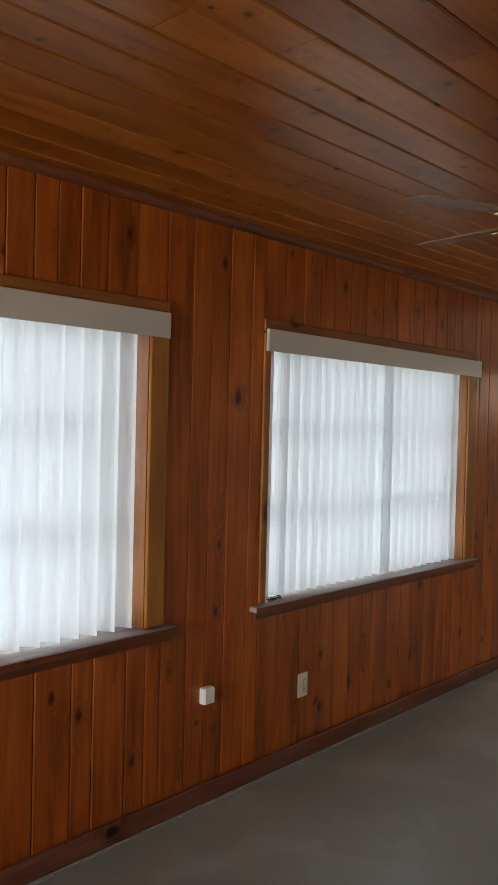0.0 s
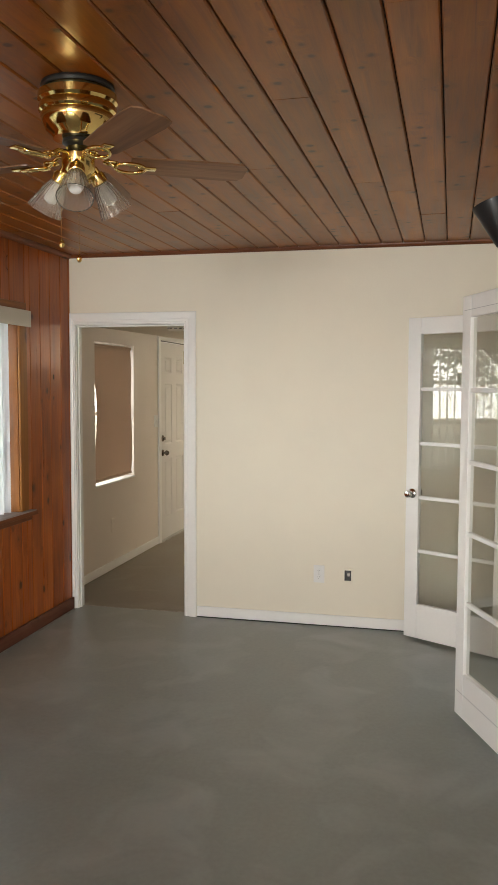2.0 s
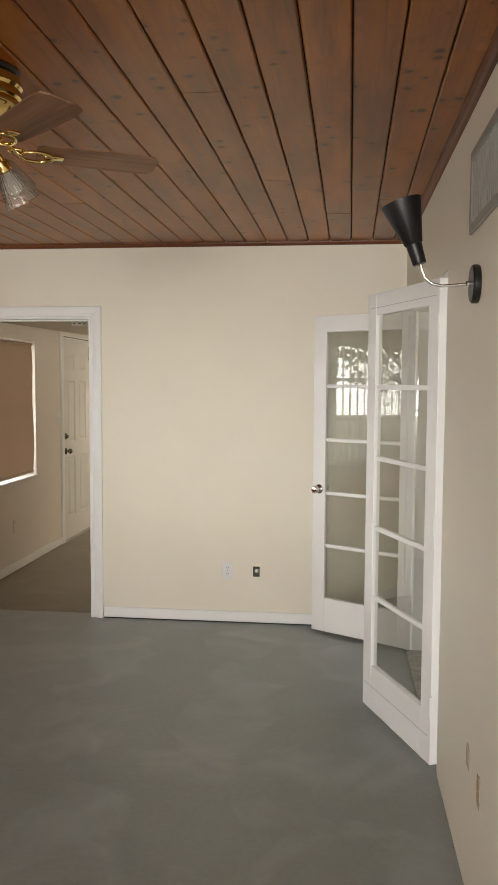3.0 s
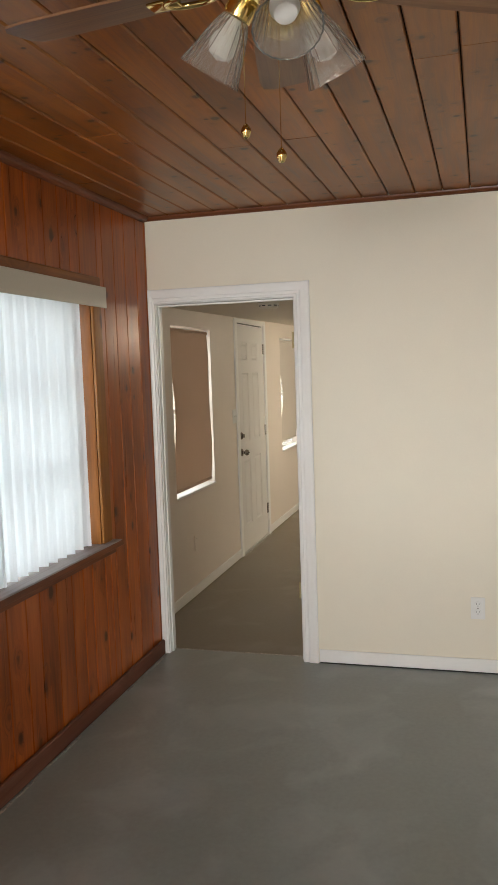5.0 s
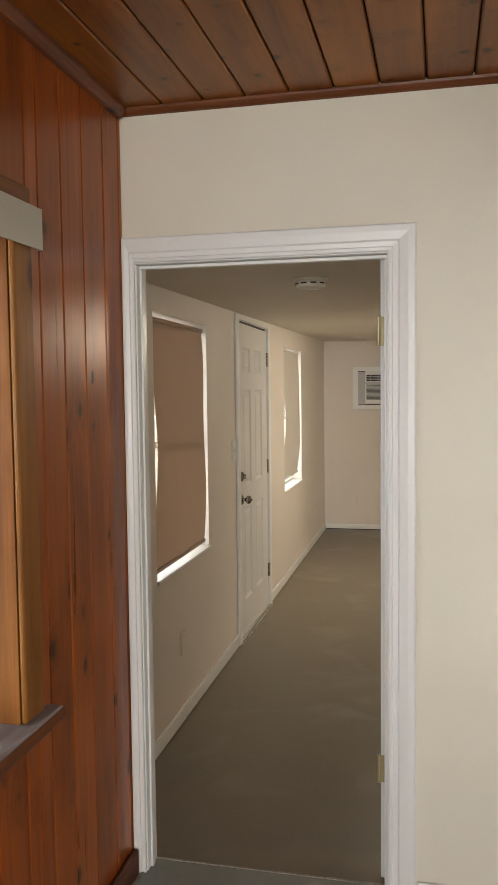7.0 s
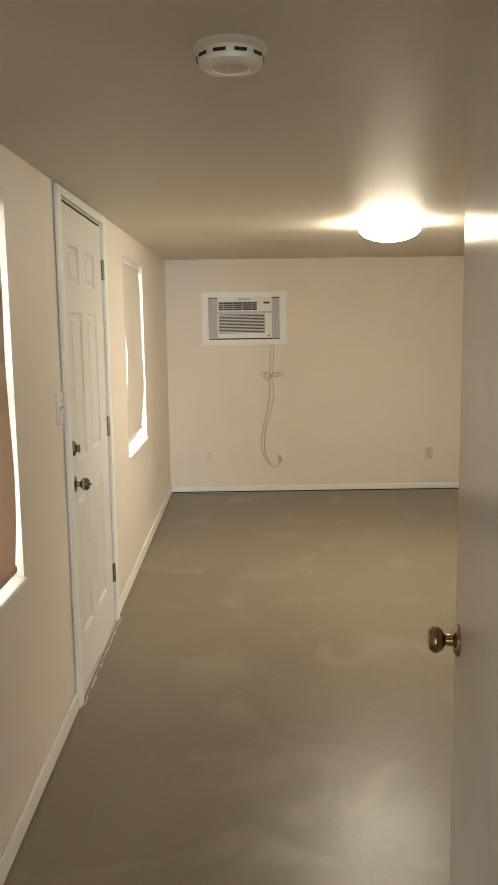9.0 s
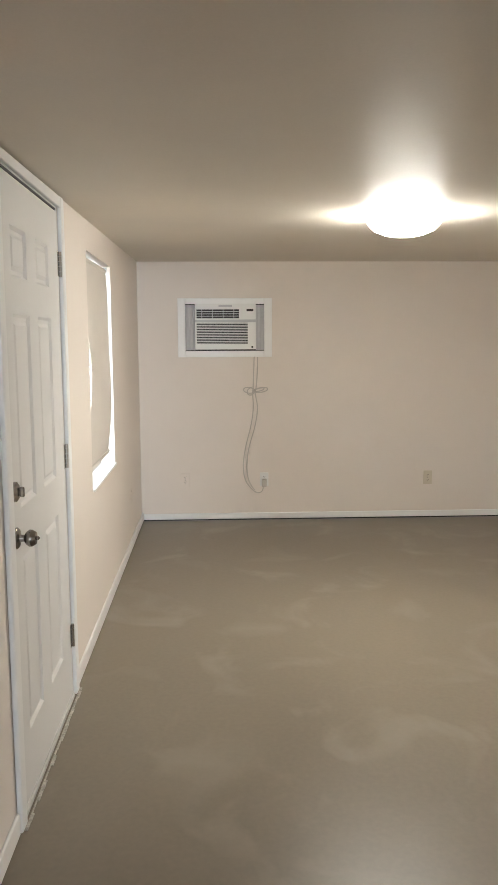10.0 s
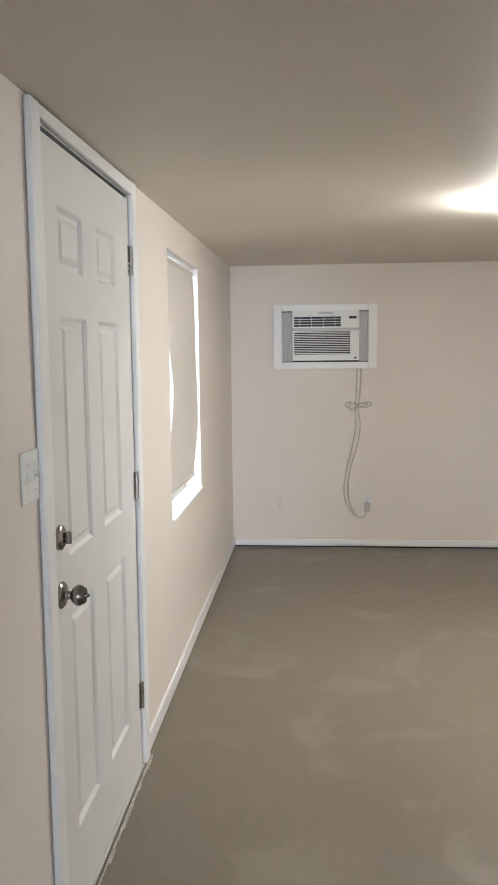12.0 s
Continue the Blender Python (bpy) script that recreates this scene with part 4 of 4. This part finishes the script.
for x, y, l in ((0.0, 0.058, 0.208), (-0.01, -0.004, 0.256)):
    bm = bmesh.new()
    tube([(FX + x, FY + y, C1 - 0.245 - l * q / 12) for q in range(13)], 0.0008, bm, 6)
    lathe([(0, 0), (0.004, -0.003), (0.0085, -0.010), (0.0085, -0.016), (0.005, -0.024), (0, -0.026)], bm, Matrix.Translation((FX + x, FY + y, C1 - 0.245 - l)), 14)
    part("pull_chain", bm, BRASS, fan, "brass pull chain", True)

# ---- wall lamp, grille and patches on the south wall ----
SX = 2.46
sconce = thing("wall_lamp", "black metal wall lamp with a cone shade on a chrome arm", "wall lamp", (SX, S1, 1.885))
part("wall_plate", lathe([(0, 0), (0.056, 0), (0.058, 0.004), (0.058, 0.018), (0.053, 0.023), (0, 0.023)], None, Matrix.Translation((SX, S1 + 0.0005, 1.885)) @ Matrix.Rotation(radians(-90), 4, 'X'), 40), BLACK_METAL, sconce, smooth=True)
bm = bmesh.new()
lathe([(0.010, 0), (0.010, 0.012), (0.006, 0.016), (0, 0.016)], bm, Matrix.Translation((SX, S1 + 0.0235, 1.885)) @ Matrix.Rotation(radians(-90), 4, 'X'), 16)
pts = [(SX, S1 + 0.03, 1.885), (SX, S1 + 0.07, 1.882), (SX, S1 + 0.11, 1.880), (SX, S1 + 0.14, 1.888), (SX, S1 + 0.160, 1.905), (SX, S1 + 0.170, 1.930), (SX, S1 + 0.175, 1.952)]
tube(pts, 0.005, bm, 12)
part("arm", bm, CHROME, sconce, "bent chrome arm", True)
base, tip = Vector((SX, S1 + 0.176, 1.945)), Vector((SX + 0.01, S1 + 0.236, 2.135))
ax = Matrix.Translation(base) @ (tip - base).to_track_quat('Z', 'Y').to_matrix().to_4x4()
part("shade", lathe([(0, 0), (0.019, 0), (0.021, 0.004), (0.024, 0.062), (0.028, 0.066), (0.062, 0.195), (0.060, 0.195), (0.026, 0.070), (0, 0.066)], None, ax, 44), BLACK_METAL, sconce, "black cone shade", True)

vent = thing("return_air_grille", "grey painted metal return air grille high on the wall", "grille", (2.35, S1, 2.06), kind="")
gx0, gx1, gz0, gz1 = 1.85, 2.60, 2.055, 2.31
bm = box(gx0, gx1, S1 + 0.001, S1 + 0.012, gz0, gz0 + 0.03, 0.003)
box(gx0, gx1, S1 + 0.001, S1 + 0.012, gz1 - 0.03, gz1, 0.003, bm)
box(gx0, gx0 + 0.03, S1 + 0.001, S1 + 0.012, gz0 + 0.03, gz1 - 0.03, 0.003, bm)
box(gx1 - 0.03, gx1, S1 + 0.001, S1 + 0.012, gz0 + 0.03, gz1 - 0.03, 0.003, bm)
part("frame", bm, GRILLE, vent)
part("backing", box(gx0 + 0.03, gx1 - 0.03, S1 + 0.0005, S1 + 0.002, gz0 + 0.03, gz1 - 0.03), DARK, vent)
for k in range(24):
    x = gx0 + 0.04 + (gx1 - gx0 - 0.08) * k / 23
    part("slat", box(x - 0.006, x + 0.006, S1 + 0.0025, S1 + 0.009, gz0 + 0.031, gz1 - 0.031, 0.001), GRILLE, vent)
part("screw", lathe([(0, 0), (0.005, 0), (0.004, 0.003), (0, 0.003)], None, Matrix.Translation((gx1 + 0.012, S1 + 0.0005, 2.135)) @ Matrix.Rotation(radians(-90), 4, 'X'), 12), DARK, vent)

for x, z, w, h in ((2.43, 0.43, 0.05, 0.085), (2.24, 0.415, 0.055, 0.10)):
    own = bmesh.new()
    r = random.Random(int(x * 100))
    ring = []
    for k in range(18):
        a = 2 * math.pi * k / 18
        e = 1 + r.uniform(-0.18, 0.18)
        ring.append((x + w / 2 * e * math.copysign(abs(math.cos(a)) ** 0.6, math.cos(a)), z + h / 2 * e * math.copysign(abs(math.sin(a)) ** 0.6, math.sin(a))))
    f0 = [own.verts.new((p, S1 + 0.0005, q)) for p, q in ring]
    f1 = [own.verts.new((x + (p - x) * 0.9, S1 + 0.003, z + (q - z) * 0.9)) for p, q in ring]
    own.faces.new(f1)
    for k in range(18):
        own.faces.new((f0[k], f0[(k + 1) % 18], f1[(k + 1) % 18], f1[k]))
    tagged(part("wall_patch", own, SPACKLE), "rough tan filler patch on the cream wall", "wall patch", "filler patches")


# ---- sockets and switches ----
def face_plate(name, label, m, material, w=0.072, h=0.116, slots="duplex", group="wall sockets"):
    """A cover plate in its own plane: x across, y up, z off the wall."""
    th = thing(name, label, "socket" if slots != "switch" else "light switch", group=group, m=m)
    part("cover_plate", box(-w / 2, w / 2, -h / 2, h / 2, 0.0005, 0.006, 0.0025), material, th)
    if slots == "duplex":
        for z in (-0.021, 0.021):
            s = part("receptacle", lathe([(0, 0.0062), (0.0165, 0.0062), (0.0165, 0.0075), (0.015, 0.009), (0, 0.009)], None, Matrix.Translation((0, z, 0)), 24), material, th)
            for x in (-0.006, 0.006):
                part("slot", box(x - 0.0012, x + 0.0012, z - 0.001, z + 0.007, 0.0088, 0.0096), DARK, s)
            part("slot", box(-0.002, 0.002, z - 0.0095, z - 0.0055, 0.0088, 0.0096), DARK, s)
        part("screw", lathe([(0, 0.0062), (0.003, 0.0062), (0.002, 0.008), (0, 0.008)], None, None, 12), NICKEL, th)
    elif slots == "jack":
        part("opening", box(-0.022, 0.022, -0.034, 0.034, 0.0062, 0.0075, 0.001), DARK, th, "dark open centre")
        part("insert", box(-0.006, 0.014, -0.006, 0.018, 0.0076, 0.010, 0.001), NICKEL, th)
    elif slots == "switch":
        for x in (-0.023, 0.023) if w > 0.1 else (0.0,):
            part("slot_plate", box(x - 0.006, x + 0.006, -0.013, 0.013, 0.0062, 0.0075, 0.0005), material, th)
            part("toggle", box(x - 0.003, x + 0.003, -0.003, 0.006, 0.0076, 0.017, 0.0015), material, th)
            for z in (-0.03, 0.03):
                part("screw", lathe([(0, 0.0062), (0.003, 0.0062), (0.002, 0.008), (0, 0.008)], None, Matrix.Translation((x, z, 0)), 12), material, th)
    elif slots == "blank":
        part("screw", lathe([(0, 0.0062), (0.003, 0.0062), (0.002, 0.008), (0, 0.008)], None, Matrix.Translation((0, 0.03, 0)), 12), NICKEL, th)
    return th


def on_north(x, z, y):
    return Matrix.Translation((x, y, z)) @ Matrix.Rotation(radians(90), 4, 'X')


def on_east(x, y, z):
    return Matrix.Translation((x, y, z)) @ Matrix.Rotation(radians(-90), 4, 'Z') @ Matrix.Rotation(radians(90), 4, 'X')


face_plate("wall_socket", "cream duplex socket on a brown plate on the panelling", on_north(2.845, 0.357, N1), BEIGE_PLASTIC)
jb = thing("junction_box", "small white surface box on the panelling", "junction box", (2.182, N1, 0.463))
part("box_body", box(2.152, 2.212, N1 - 0.032, N1 - 0.0005, 0.428, 0.498, 0.006), PLASTIC, jb)
part("lid", box(2.155, 2.209, N1 - 0.038, N1 - 0.0325, 0.431, 0.495, 0.002), PLASTIC, jb)
face_plate("wall_socket", "white duplex socket on the cream wall", on_east(E1, 0.766, 0.347), PLASTIC)
face_plate("phone_jack", "open jack in a pale plate on the cream wall", on_east(E1, 0.575, 0.347), CREAM, 0.062, 0.10, "jack")
face_plate("wall_socket", "off-white socket below the roller shade", on_north(6.37, 0.38, N2), CREAM_B, slots="blank")
face_plate("light_switch", "white double toggle switch beside the outer door", on_north(7.462, 1.235, N2), PLASTIC, 0.106, 0.118, "switch", "switches")
face_plate("wall_socket", "off-white duplex socket under the air conditioner", on_east(E2, 2.373, 0.345), CREAM_B)
face_plate("wall_socket", "beige socket on the end wall", on_east(E2, 0.32, 0.345), BEIGE_PLASTIC)
face_plate("cable_plate", "small plate with a dark cable stub", on_north(11.01, 0.385, N2), CREAM_B, 0.05, 0.09, "blank")

# ---- air conditioner in the end wall, its trim and its tied-up cord ----
ay0, ay1, az0, az1 = AC
trim = thing("ac_surround", "white painted wooden trim round the air conditioner", "trim", (E2, (ay0 + ay1) / 2, az0), kind="structure")
fy0, fy1, fz0, fz1 = 1.643, 2.414, 1.370, 1.848
for nm, b in (("side_board", (fy0, ay0 + 0.008, fz0, fz1)), ("side_board", (ay1 - 0.008, fy1, fz0, fz1)), ("top_board", (ay0 + 0.009, ay1 - 0.009, az1 - 0.008, fz1)), ("bottom_board", (ay0 + 0.009, ay1 - 0.009, fz0, az0 + 0.006))):
    part(nm, box(E2 - 0.016, E2 - 0.0005, b[0], b[1], b[2], b[3], 0.003), WHITE, trim)
ac = thing("air_conditioner", "white and grey through-wall air conditioner with louvred front", "air conditioner", (E2, (ay0 + ay1) / 2, az0))
yc, zc = (ay0 + ay1) / 2, (az0 + az1) / 2
part("sleeve", box(E2 - 0.0135, E2 + 0.5, ay0 + 0.0015, ay1 - 0.0015, az0 + 0.0015, az1 - 0.0015), DARK, ac)
def pleated(y0, y1, z0, z1, folds):
    """A folded accordion sheet standing off the end wall."""
    bm = bmesh.new()
    prof = [(y0 + (y1 - y0) * k / (2 * folds), E2 - (0.030 if k % 2 else 0.033)) for k in range(2 * folds + 1)]
    prof += [(y1, E2 - 0.0145), (y0, E2 - 0.0145)]
    lo = [bm.verts.new((x, y, z0)) for y, x in prof]
    hi = [bm.verts.new((x, y, z1)) for y, x in prof]
    n = len(prof)
    for q in range(n):
        bm.faces.new((lo[q], lo[(q + 1) % n], hi[(q + 1) % n], hi[q]))
    bm.faces.new(lo)
    bm.faces.new(hi[::-1])
    return bm


part("side_curtain", pleated(ay1 - 0.086, ay1 - 0.008, az0 + 0.012, az1 - 0.016, 7), GREY_PLASTIC, ac, "grey accordion side panel")
part("side_curtain", pleated(ay0 + 0.008, ay0 + 0.076, az0 + 0.012, az1 - 0.016, 6), GREY_PLASTIC, ac, "grey accordion side panel")
by0, by1 = ay0 + 0.078, ay1 - 0.088        # body
bz0, bz1 = az0 + 0.018, az1 - 0.006
bodyx = E2 - 0.055
louv_z = (bz0 + 0.045, bz0 + 0.215)
vent_z = (bz1 - 0.118, bz1 - 0.045)
ly0, ly1 = by0 + 0.065, by1 - 0.012
vy0, vy1 = by0 + 0.135, by1 - 0.012
part("body", wall_mesh('x', bodyx, E2 - 0.015, by0, by1, bz0, bz1, [(ly0, ly1, *louv_z), (vy0, vy1, *vent_z)]), PLASTIC, ac, "white front cover")
part("intake_back", box(bodyx + 0.022, bodyx + 0.024, ly0, ly1, louv_z[0], louv_z[1]), DARK, ac)
part("outlet_back", box(bodyx + 0.030, bodyx + 0.032, vy0, vy1, vent_z[0], vent_z[1]), DARK, ac)
for k in range(13):
    z = louv_z[0] + 0.007 + (louv_z[1] - louv_z[0] - 0.014) * k / 12
    part("louvre", box(bodyx + 0.002, bodyx + 0.018, ly0, ly1, z - 0.0026, z + 0.0026, 0.001), PLASTIC, ac)
for k in range(4):
    y = vy0 + (vy1 - vy0) * (k + 0.5) / 4
    part("vane", box(bodyx + 0.003, bodyx + 0.02, y - 0.002, y + 0.002, vent_z[0], vent_z[1], 0.0008), GREY_PLASTIC, ac)
for k in range(3):
    z = vent_z[0] + (vent_z[1] - vent_z[0]) * (k + 1) / 4
    part("louvre", box(bodyx + 0.004, bodyx + 0.014, vy0, vy1, z - 0.0018, z + 0.0018, 0.0006), PLASTIC, ac)
part("seam_band", box(bodyx - 0.002, bodyx - 0.0005, by0, by1, bz1 - 0.150, bz1 - 0.128, 0.0004), GREY_PLASTIC, ac, "grey band under the outlet")
part("display", box(bodyx - 0.003, bodyx - 0.0005, by0 + 0.02, by0 + 0.075, bz1 - 0.062, bz1 - 0.044, 0.001), DARK, ac, "small dark display")
part("badge", box(bodyx - 0.002, bodyx - 0.0005, yc - 0.06, yc + 0.05, bz1 - 0.026, bz1 - 0.010, 0.0006), GREY_PLASTIC, ac, "pale grey badge")
part("button", box(bodyx - 0.003, bodyx - 0.0005, by0 + 0.022, by0 + 0.036, bz0 + 0.012, bz0 + 0.026, 0.001), DARK, ac)

cord = thing("power_cord", "pale cord tied in a bow below the air conditioner", "cord", (E2, 1.74, 0.31))
XW = E2 - 0.012
PX, PY, PZ = XW, 1.705, 0.335
ctrl_a = [(1.79, 1.372), (1.795, 1.25), (1.80, 1.12), (1.805, 1.08), (1.80, 0.95), (1.82, 0.80), (1.865, 0.62), (1.885, 0.47), (1.87, 0.35), (1.82, 0.27), (1.77, 0.235), (1.73, 0.245), (1.712, 0.30)]
ctrl_b = [(1.762, 1.372), (1.765, 1.25), (1.775, 1.12), (1.785, 1.08), (1.765, 0.95), (1.785, 0.80), (1.835, 0.62), (1.855, 0.47), (1.845, 0.36), (1.815, 0.29), (1.79, 0.255)]


def smooth_path(c, n=8):
    out = []
    for i in range(len(c) - 1):
        p0, p1, p2, p3 = c[max(0, i - 1)], c[i], c[i + 1], c[min(len(c) - 1, i + 2)]
        for k in range(n):
            t = k / n
            out.append(tuple(0.5 * (2 * b + (cc - a) * t + (2 * a - 5 * b + 4 * cc - d) * t * t + (3 * b - a - 3 * cc + d) * t ** 3) for a, b, cc, d in zip(p0, p1, p2, p3)))
    return out + [c[-1]]


bm = bmesh.new()
tube([(XW, y, z) for y, z in smooth_path(ctrl_a)], 0.0042, bm, 8)
tube([(XW + 0.003, y, z) for y, z in smooth_path(ctrl_b)], 0.0042, bm, 8)
part("cord_run", bm, CORD, cord, smooth=True)
bm = bmesh.new()
for s, rx, rz, tl in ((1, 0.045, 0.024, 0.3), (-1, 0.055, 0.020, -0.35), (1, 0.03, 0.03, -0.4), (-1, 0.04, 0.012, -0.6)):
    tube([(XW - 0.008 + 0.004 * math.sin(3 * q), 1.79 + s * (rx + rx * math.cos(q)), 1.09 + rz * math.sin(q) + tl * s * 0.4 * (rx + rx * math.cos(q))) for q in [2 * math.pi * i / 24 for i in range(24)]], 0.0042, bm, 8, True)
lathe([(0, -0.016), (0.013, -0.010), (0.015, 0), (0.013, 0.010), (0, 0.016)], bm, Matrix.Translation((XW - 0.008, 1.79, 1.09)), 14)
part("bow", bm, CORD, cord, "cord tied in a loose bow", True)
part("plug", box(XW - 0.035, XW + 0.004, 1.690, 1.730, 0.285, 0.352, 0.008), CORD, cord, "moulded plug")
face_plate("wall_socket", "white socket with a plug in it", on_east(E2, 1.71, 0.345), PLASTIC)

# ---- ceiling lamp and smoke detector of room 2 ----
LX, LY = 9.07, 1.205
lamp = thing("ceiling_lamp", "lit round flush ceiling lamp with a white glass bowl", "ceiling lamp", (LX, LY, c2(LX)))
at_l = Matrix.Translation((LX, LY, c2(LX)))
part("base", lathe([(0, -0.001), (0.165, -0.001), (0.168, -0.006), (0.164, -0.016), (0, -0.016)], None, at_l, 48), WHITE, lamp, smooth=True)
part("diffuser", lathe([(0, -0.0165), (0.172, -0.0165), (0.178, -0.024), (0.170, -0.046), (0.142, -0.074), (0.092, -0.094), (0.042, -0.103), (0, -0.104)], None, at_l, 56), LAMP_GLOW, lamp, "glowing white bowl", True)

DX, DY = 6.04, 2.055
det = thing("smoke_detector", "white round smoke detector on the ceiling", "smoke detector", (DX, DY, c2(DX)))
at_d = Matrix.Translation((DX, DY, c2(DX)))
part("mount", lathe([(0, -0.001), (0.070, -0.001), (0.071, -0.008), (0.064, -0.012), (0, -0.012)], None, at_d, 40), CREAM_PLASTIC, det, smooth=True)
part("housing", lathe([(0, -0.0125), (0.062, -0.0125), (0.064, -0.020), (0.060, -0.036), (0.050, -0.042), (0.036, -0.043), (0.034, -0.040), (0.020, -0.040), (0, -0.041)], None, at_d, 40), CREAM_PLASTIC, det, smooth=True)
for k in range(10):
    a = 2 * math.pi * k / 10
    part("vent_slot", box(-0.012, 0.012, -0.0008, 0.0008, -0.003, 0.003, m=at_d @ Matrix.Rotation(a, 4, 'Z') @ Matrix.Translation((0, 0.0635, -0.024))), DARK, det)

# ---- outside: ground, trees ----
# Added backdrop whose emission brightens the blinds and the room 2 window reveals.
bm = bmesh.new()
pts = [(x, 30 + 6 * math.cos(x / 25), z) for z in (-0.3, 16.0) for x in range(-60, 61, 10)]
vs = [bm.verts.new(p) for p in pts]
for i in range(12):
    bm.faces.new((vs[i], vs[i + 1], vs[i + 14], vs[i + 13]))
mb, nt, b = tree("backdrop glow")
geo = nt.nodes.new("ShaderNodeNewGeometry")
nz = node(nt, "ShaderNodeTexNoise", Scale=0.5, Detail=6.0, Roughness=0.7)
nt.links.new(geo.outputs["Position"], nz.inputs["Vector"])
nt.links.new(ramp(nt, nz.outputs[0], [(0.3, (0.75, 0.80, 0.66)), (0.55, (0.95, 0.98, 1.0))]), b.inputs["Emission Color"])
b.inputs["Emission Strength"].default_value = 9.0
structure("backdrop", bm, mb, "glowing backdrop behind the trees, added to light the blinds", "backdrop")
structure("ground", box(-400, 400, -400, 400, -0.4, -0.15), GROUND, "dry grassy ground round the house", "ground")


def shade_tree(x, y, h, seed):
    r = random.Random(seed)
    tr = thing("tree", "slender tree with a sparse sunlit crown", "tree", (x, y, -0.15), group="trees outside")
    bm = bmesh.new()
    top = (x + r.uniform(-0.4, 0.4), y + r.uniform(-0.4, 0.4), h)
    rod((x, y, -0.2), top, 0.13, 0.04, bm, 10)
    tips = [top]
    for k in range(11):
        f = r.uniform(0.3, 0.95)
        a = r.uniform(0, 6.28)
        s = (x + (top[0] - x) * f, y + (top[1] - y) * f, h * f)
        l = r.uniform(0.8, 1.9) * (1.2 - f * 0.6)
        e = (s[0] + l * math.cos(a), s[1] + l * math.sin(a), s[2] + l * r.uniform(0.2, 0.8))
        rod(s, e, 0.035, 0.012, bm, 6)
        tips.append(e)
        tips.append(tuple((p + q) / 2 for p, q in zip(s, e)))
    part("trunk", bm, BARK, tr)
    vs, fs = [], []
    for t in tips:
        for k in range(70):
            p = Vector(t) + Vector((r.gauss(0, 0.38), r.gauss(0, 0.38), r.gauss(0, 0.3)))
            u = Vector((r.uniform(-1, 1), r.uniform(-1, 1), r.uniform(-1, 1))).normalized()
            v = u.orthogonal().normalized()
            s = r.uniform(0.03, 0.07)
            i = len(vs)
            vs += [p + u * s * 1.6, p + v * s * 0.7, p - u * s * 1.6, p - v * s * 0.7]
            fs.append((i, i + 1, i + 2, i + 3))
    me = bpy.data.meshes.new("crown")
    me.from_pydata([v - Vector((x, y, -0.15)) for v in vs], [], fs)
    me.materials.append(LEAF)
    new("crown", me).parent = tr


for x, y, h, s in ((0.5, 9.0, 5.0, 1), (3.2, 10.5, 6.0, 2), (5.5, 8.5, 4.6, 3), (-2.5, 10.0, 5.5, 4), (8.0, 11.0, 6.0, 5), (1.8, 13.0, 6.5, 6), (-1.2, 8.2, 4.4, 7), (-4.2, 11.5, 6.0, 8), (-3.4, 8.6, 4.2, 9), (-0.6, 11.8, 5.6, 10)):
    shade_tree(x, y, h, s)

# ---- panelling of the north wall, board by board ----
pr = random.Random(11)


def boards(x0, x1, z0, z1, edges=None):
    xs = list(edges) if edges else [x0]
    while xs[-1] < x1 - 0.001:
        w = pr.choice((0.095, 0.11, 0.125, 0.14, 0.155))
        xs.append(x1 if x1 - xs[-1] - w < 0.06 else xs[-1] + w)
    for a, b in zip(xs, xs[1:]):
        bm = board_mesh(b - a - 0.002, z1 - z0, T - 0.002, 0.004)
        me = bpy.data.meshes.new("board")
        bm.to_mesh(me)
        bm.free()
        me.materials.append(PANEL)
        ob = new("board", me)
        ob.parent = wall_north
        # face towards the room (-y), length upright
        ob.matrix_basis = Matrix.Translation(((a + b) / 2, N1 + pr.uniform(0, 0.0015), (z0 + z1) / 2)) @ Matrix.Rotation(radians(pr.uniform(-0.9, 0.9)), 4, "Z") @ Matrix(((0, 1, 0, 0), (0, 0, 1, 0), (1, 0, 0, 0), (0, 0, 0, 1)))


boards(W1, WIN_A[0] - 0.035, 0.0, C1)
boards(WIN_A[0] - 0.035, WIN_A[1] + 0.087, WIN_A[3] + 0.063, C1)
boards(WIN_A[0] - 0.035, WIN_A[1] + 0.087, 0.0, WIN_A[2] - 0.029)
boards(WIN_A[1] + 0.087, WIN_B[0] - 0.035, 0.0, C1)
boards(WIN_B[0] - 0.035, WIN_B[1] + 0.087, WIN_B[3] + 0.063, C1)
boards(WIN_B[0] - 0.035, WIN_B[1] + 0.087, 0.0, WIN_B[2] - 0.029)
boards(WIN_B[1] + 0.087, E1, 0.0, C1, (WIN_B[1] + 0.087, 4.579, 4.712, 4.848, 4.999, 5.124))
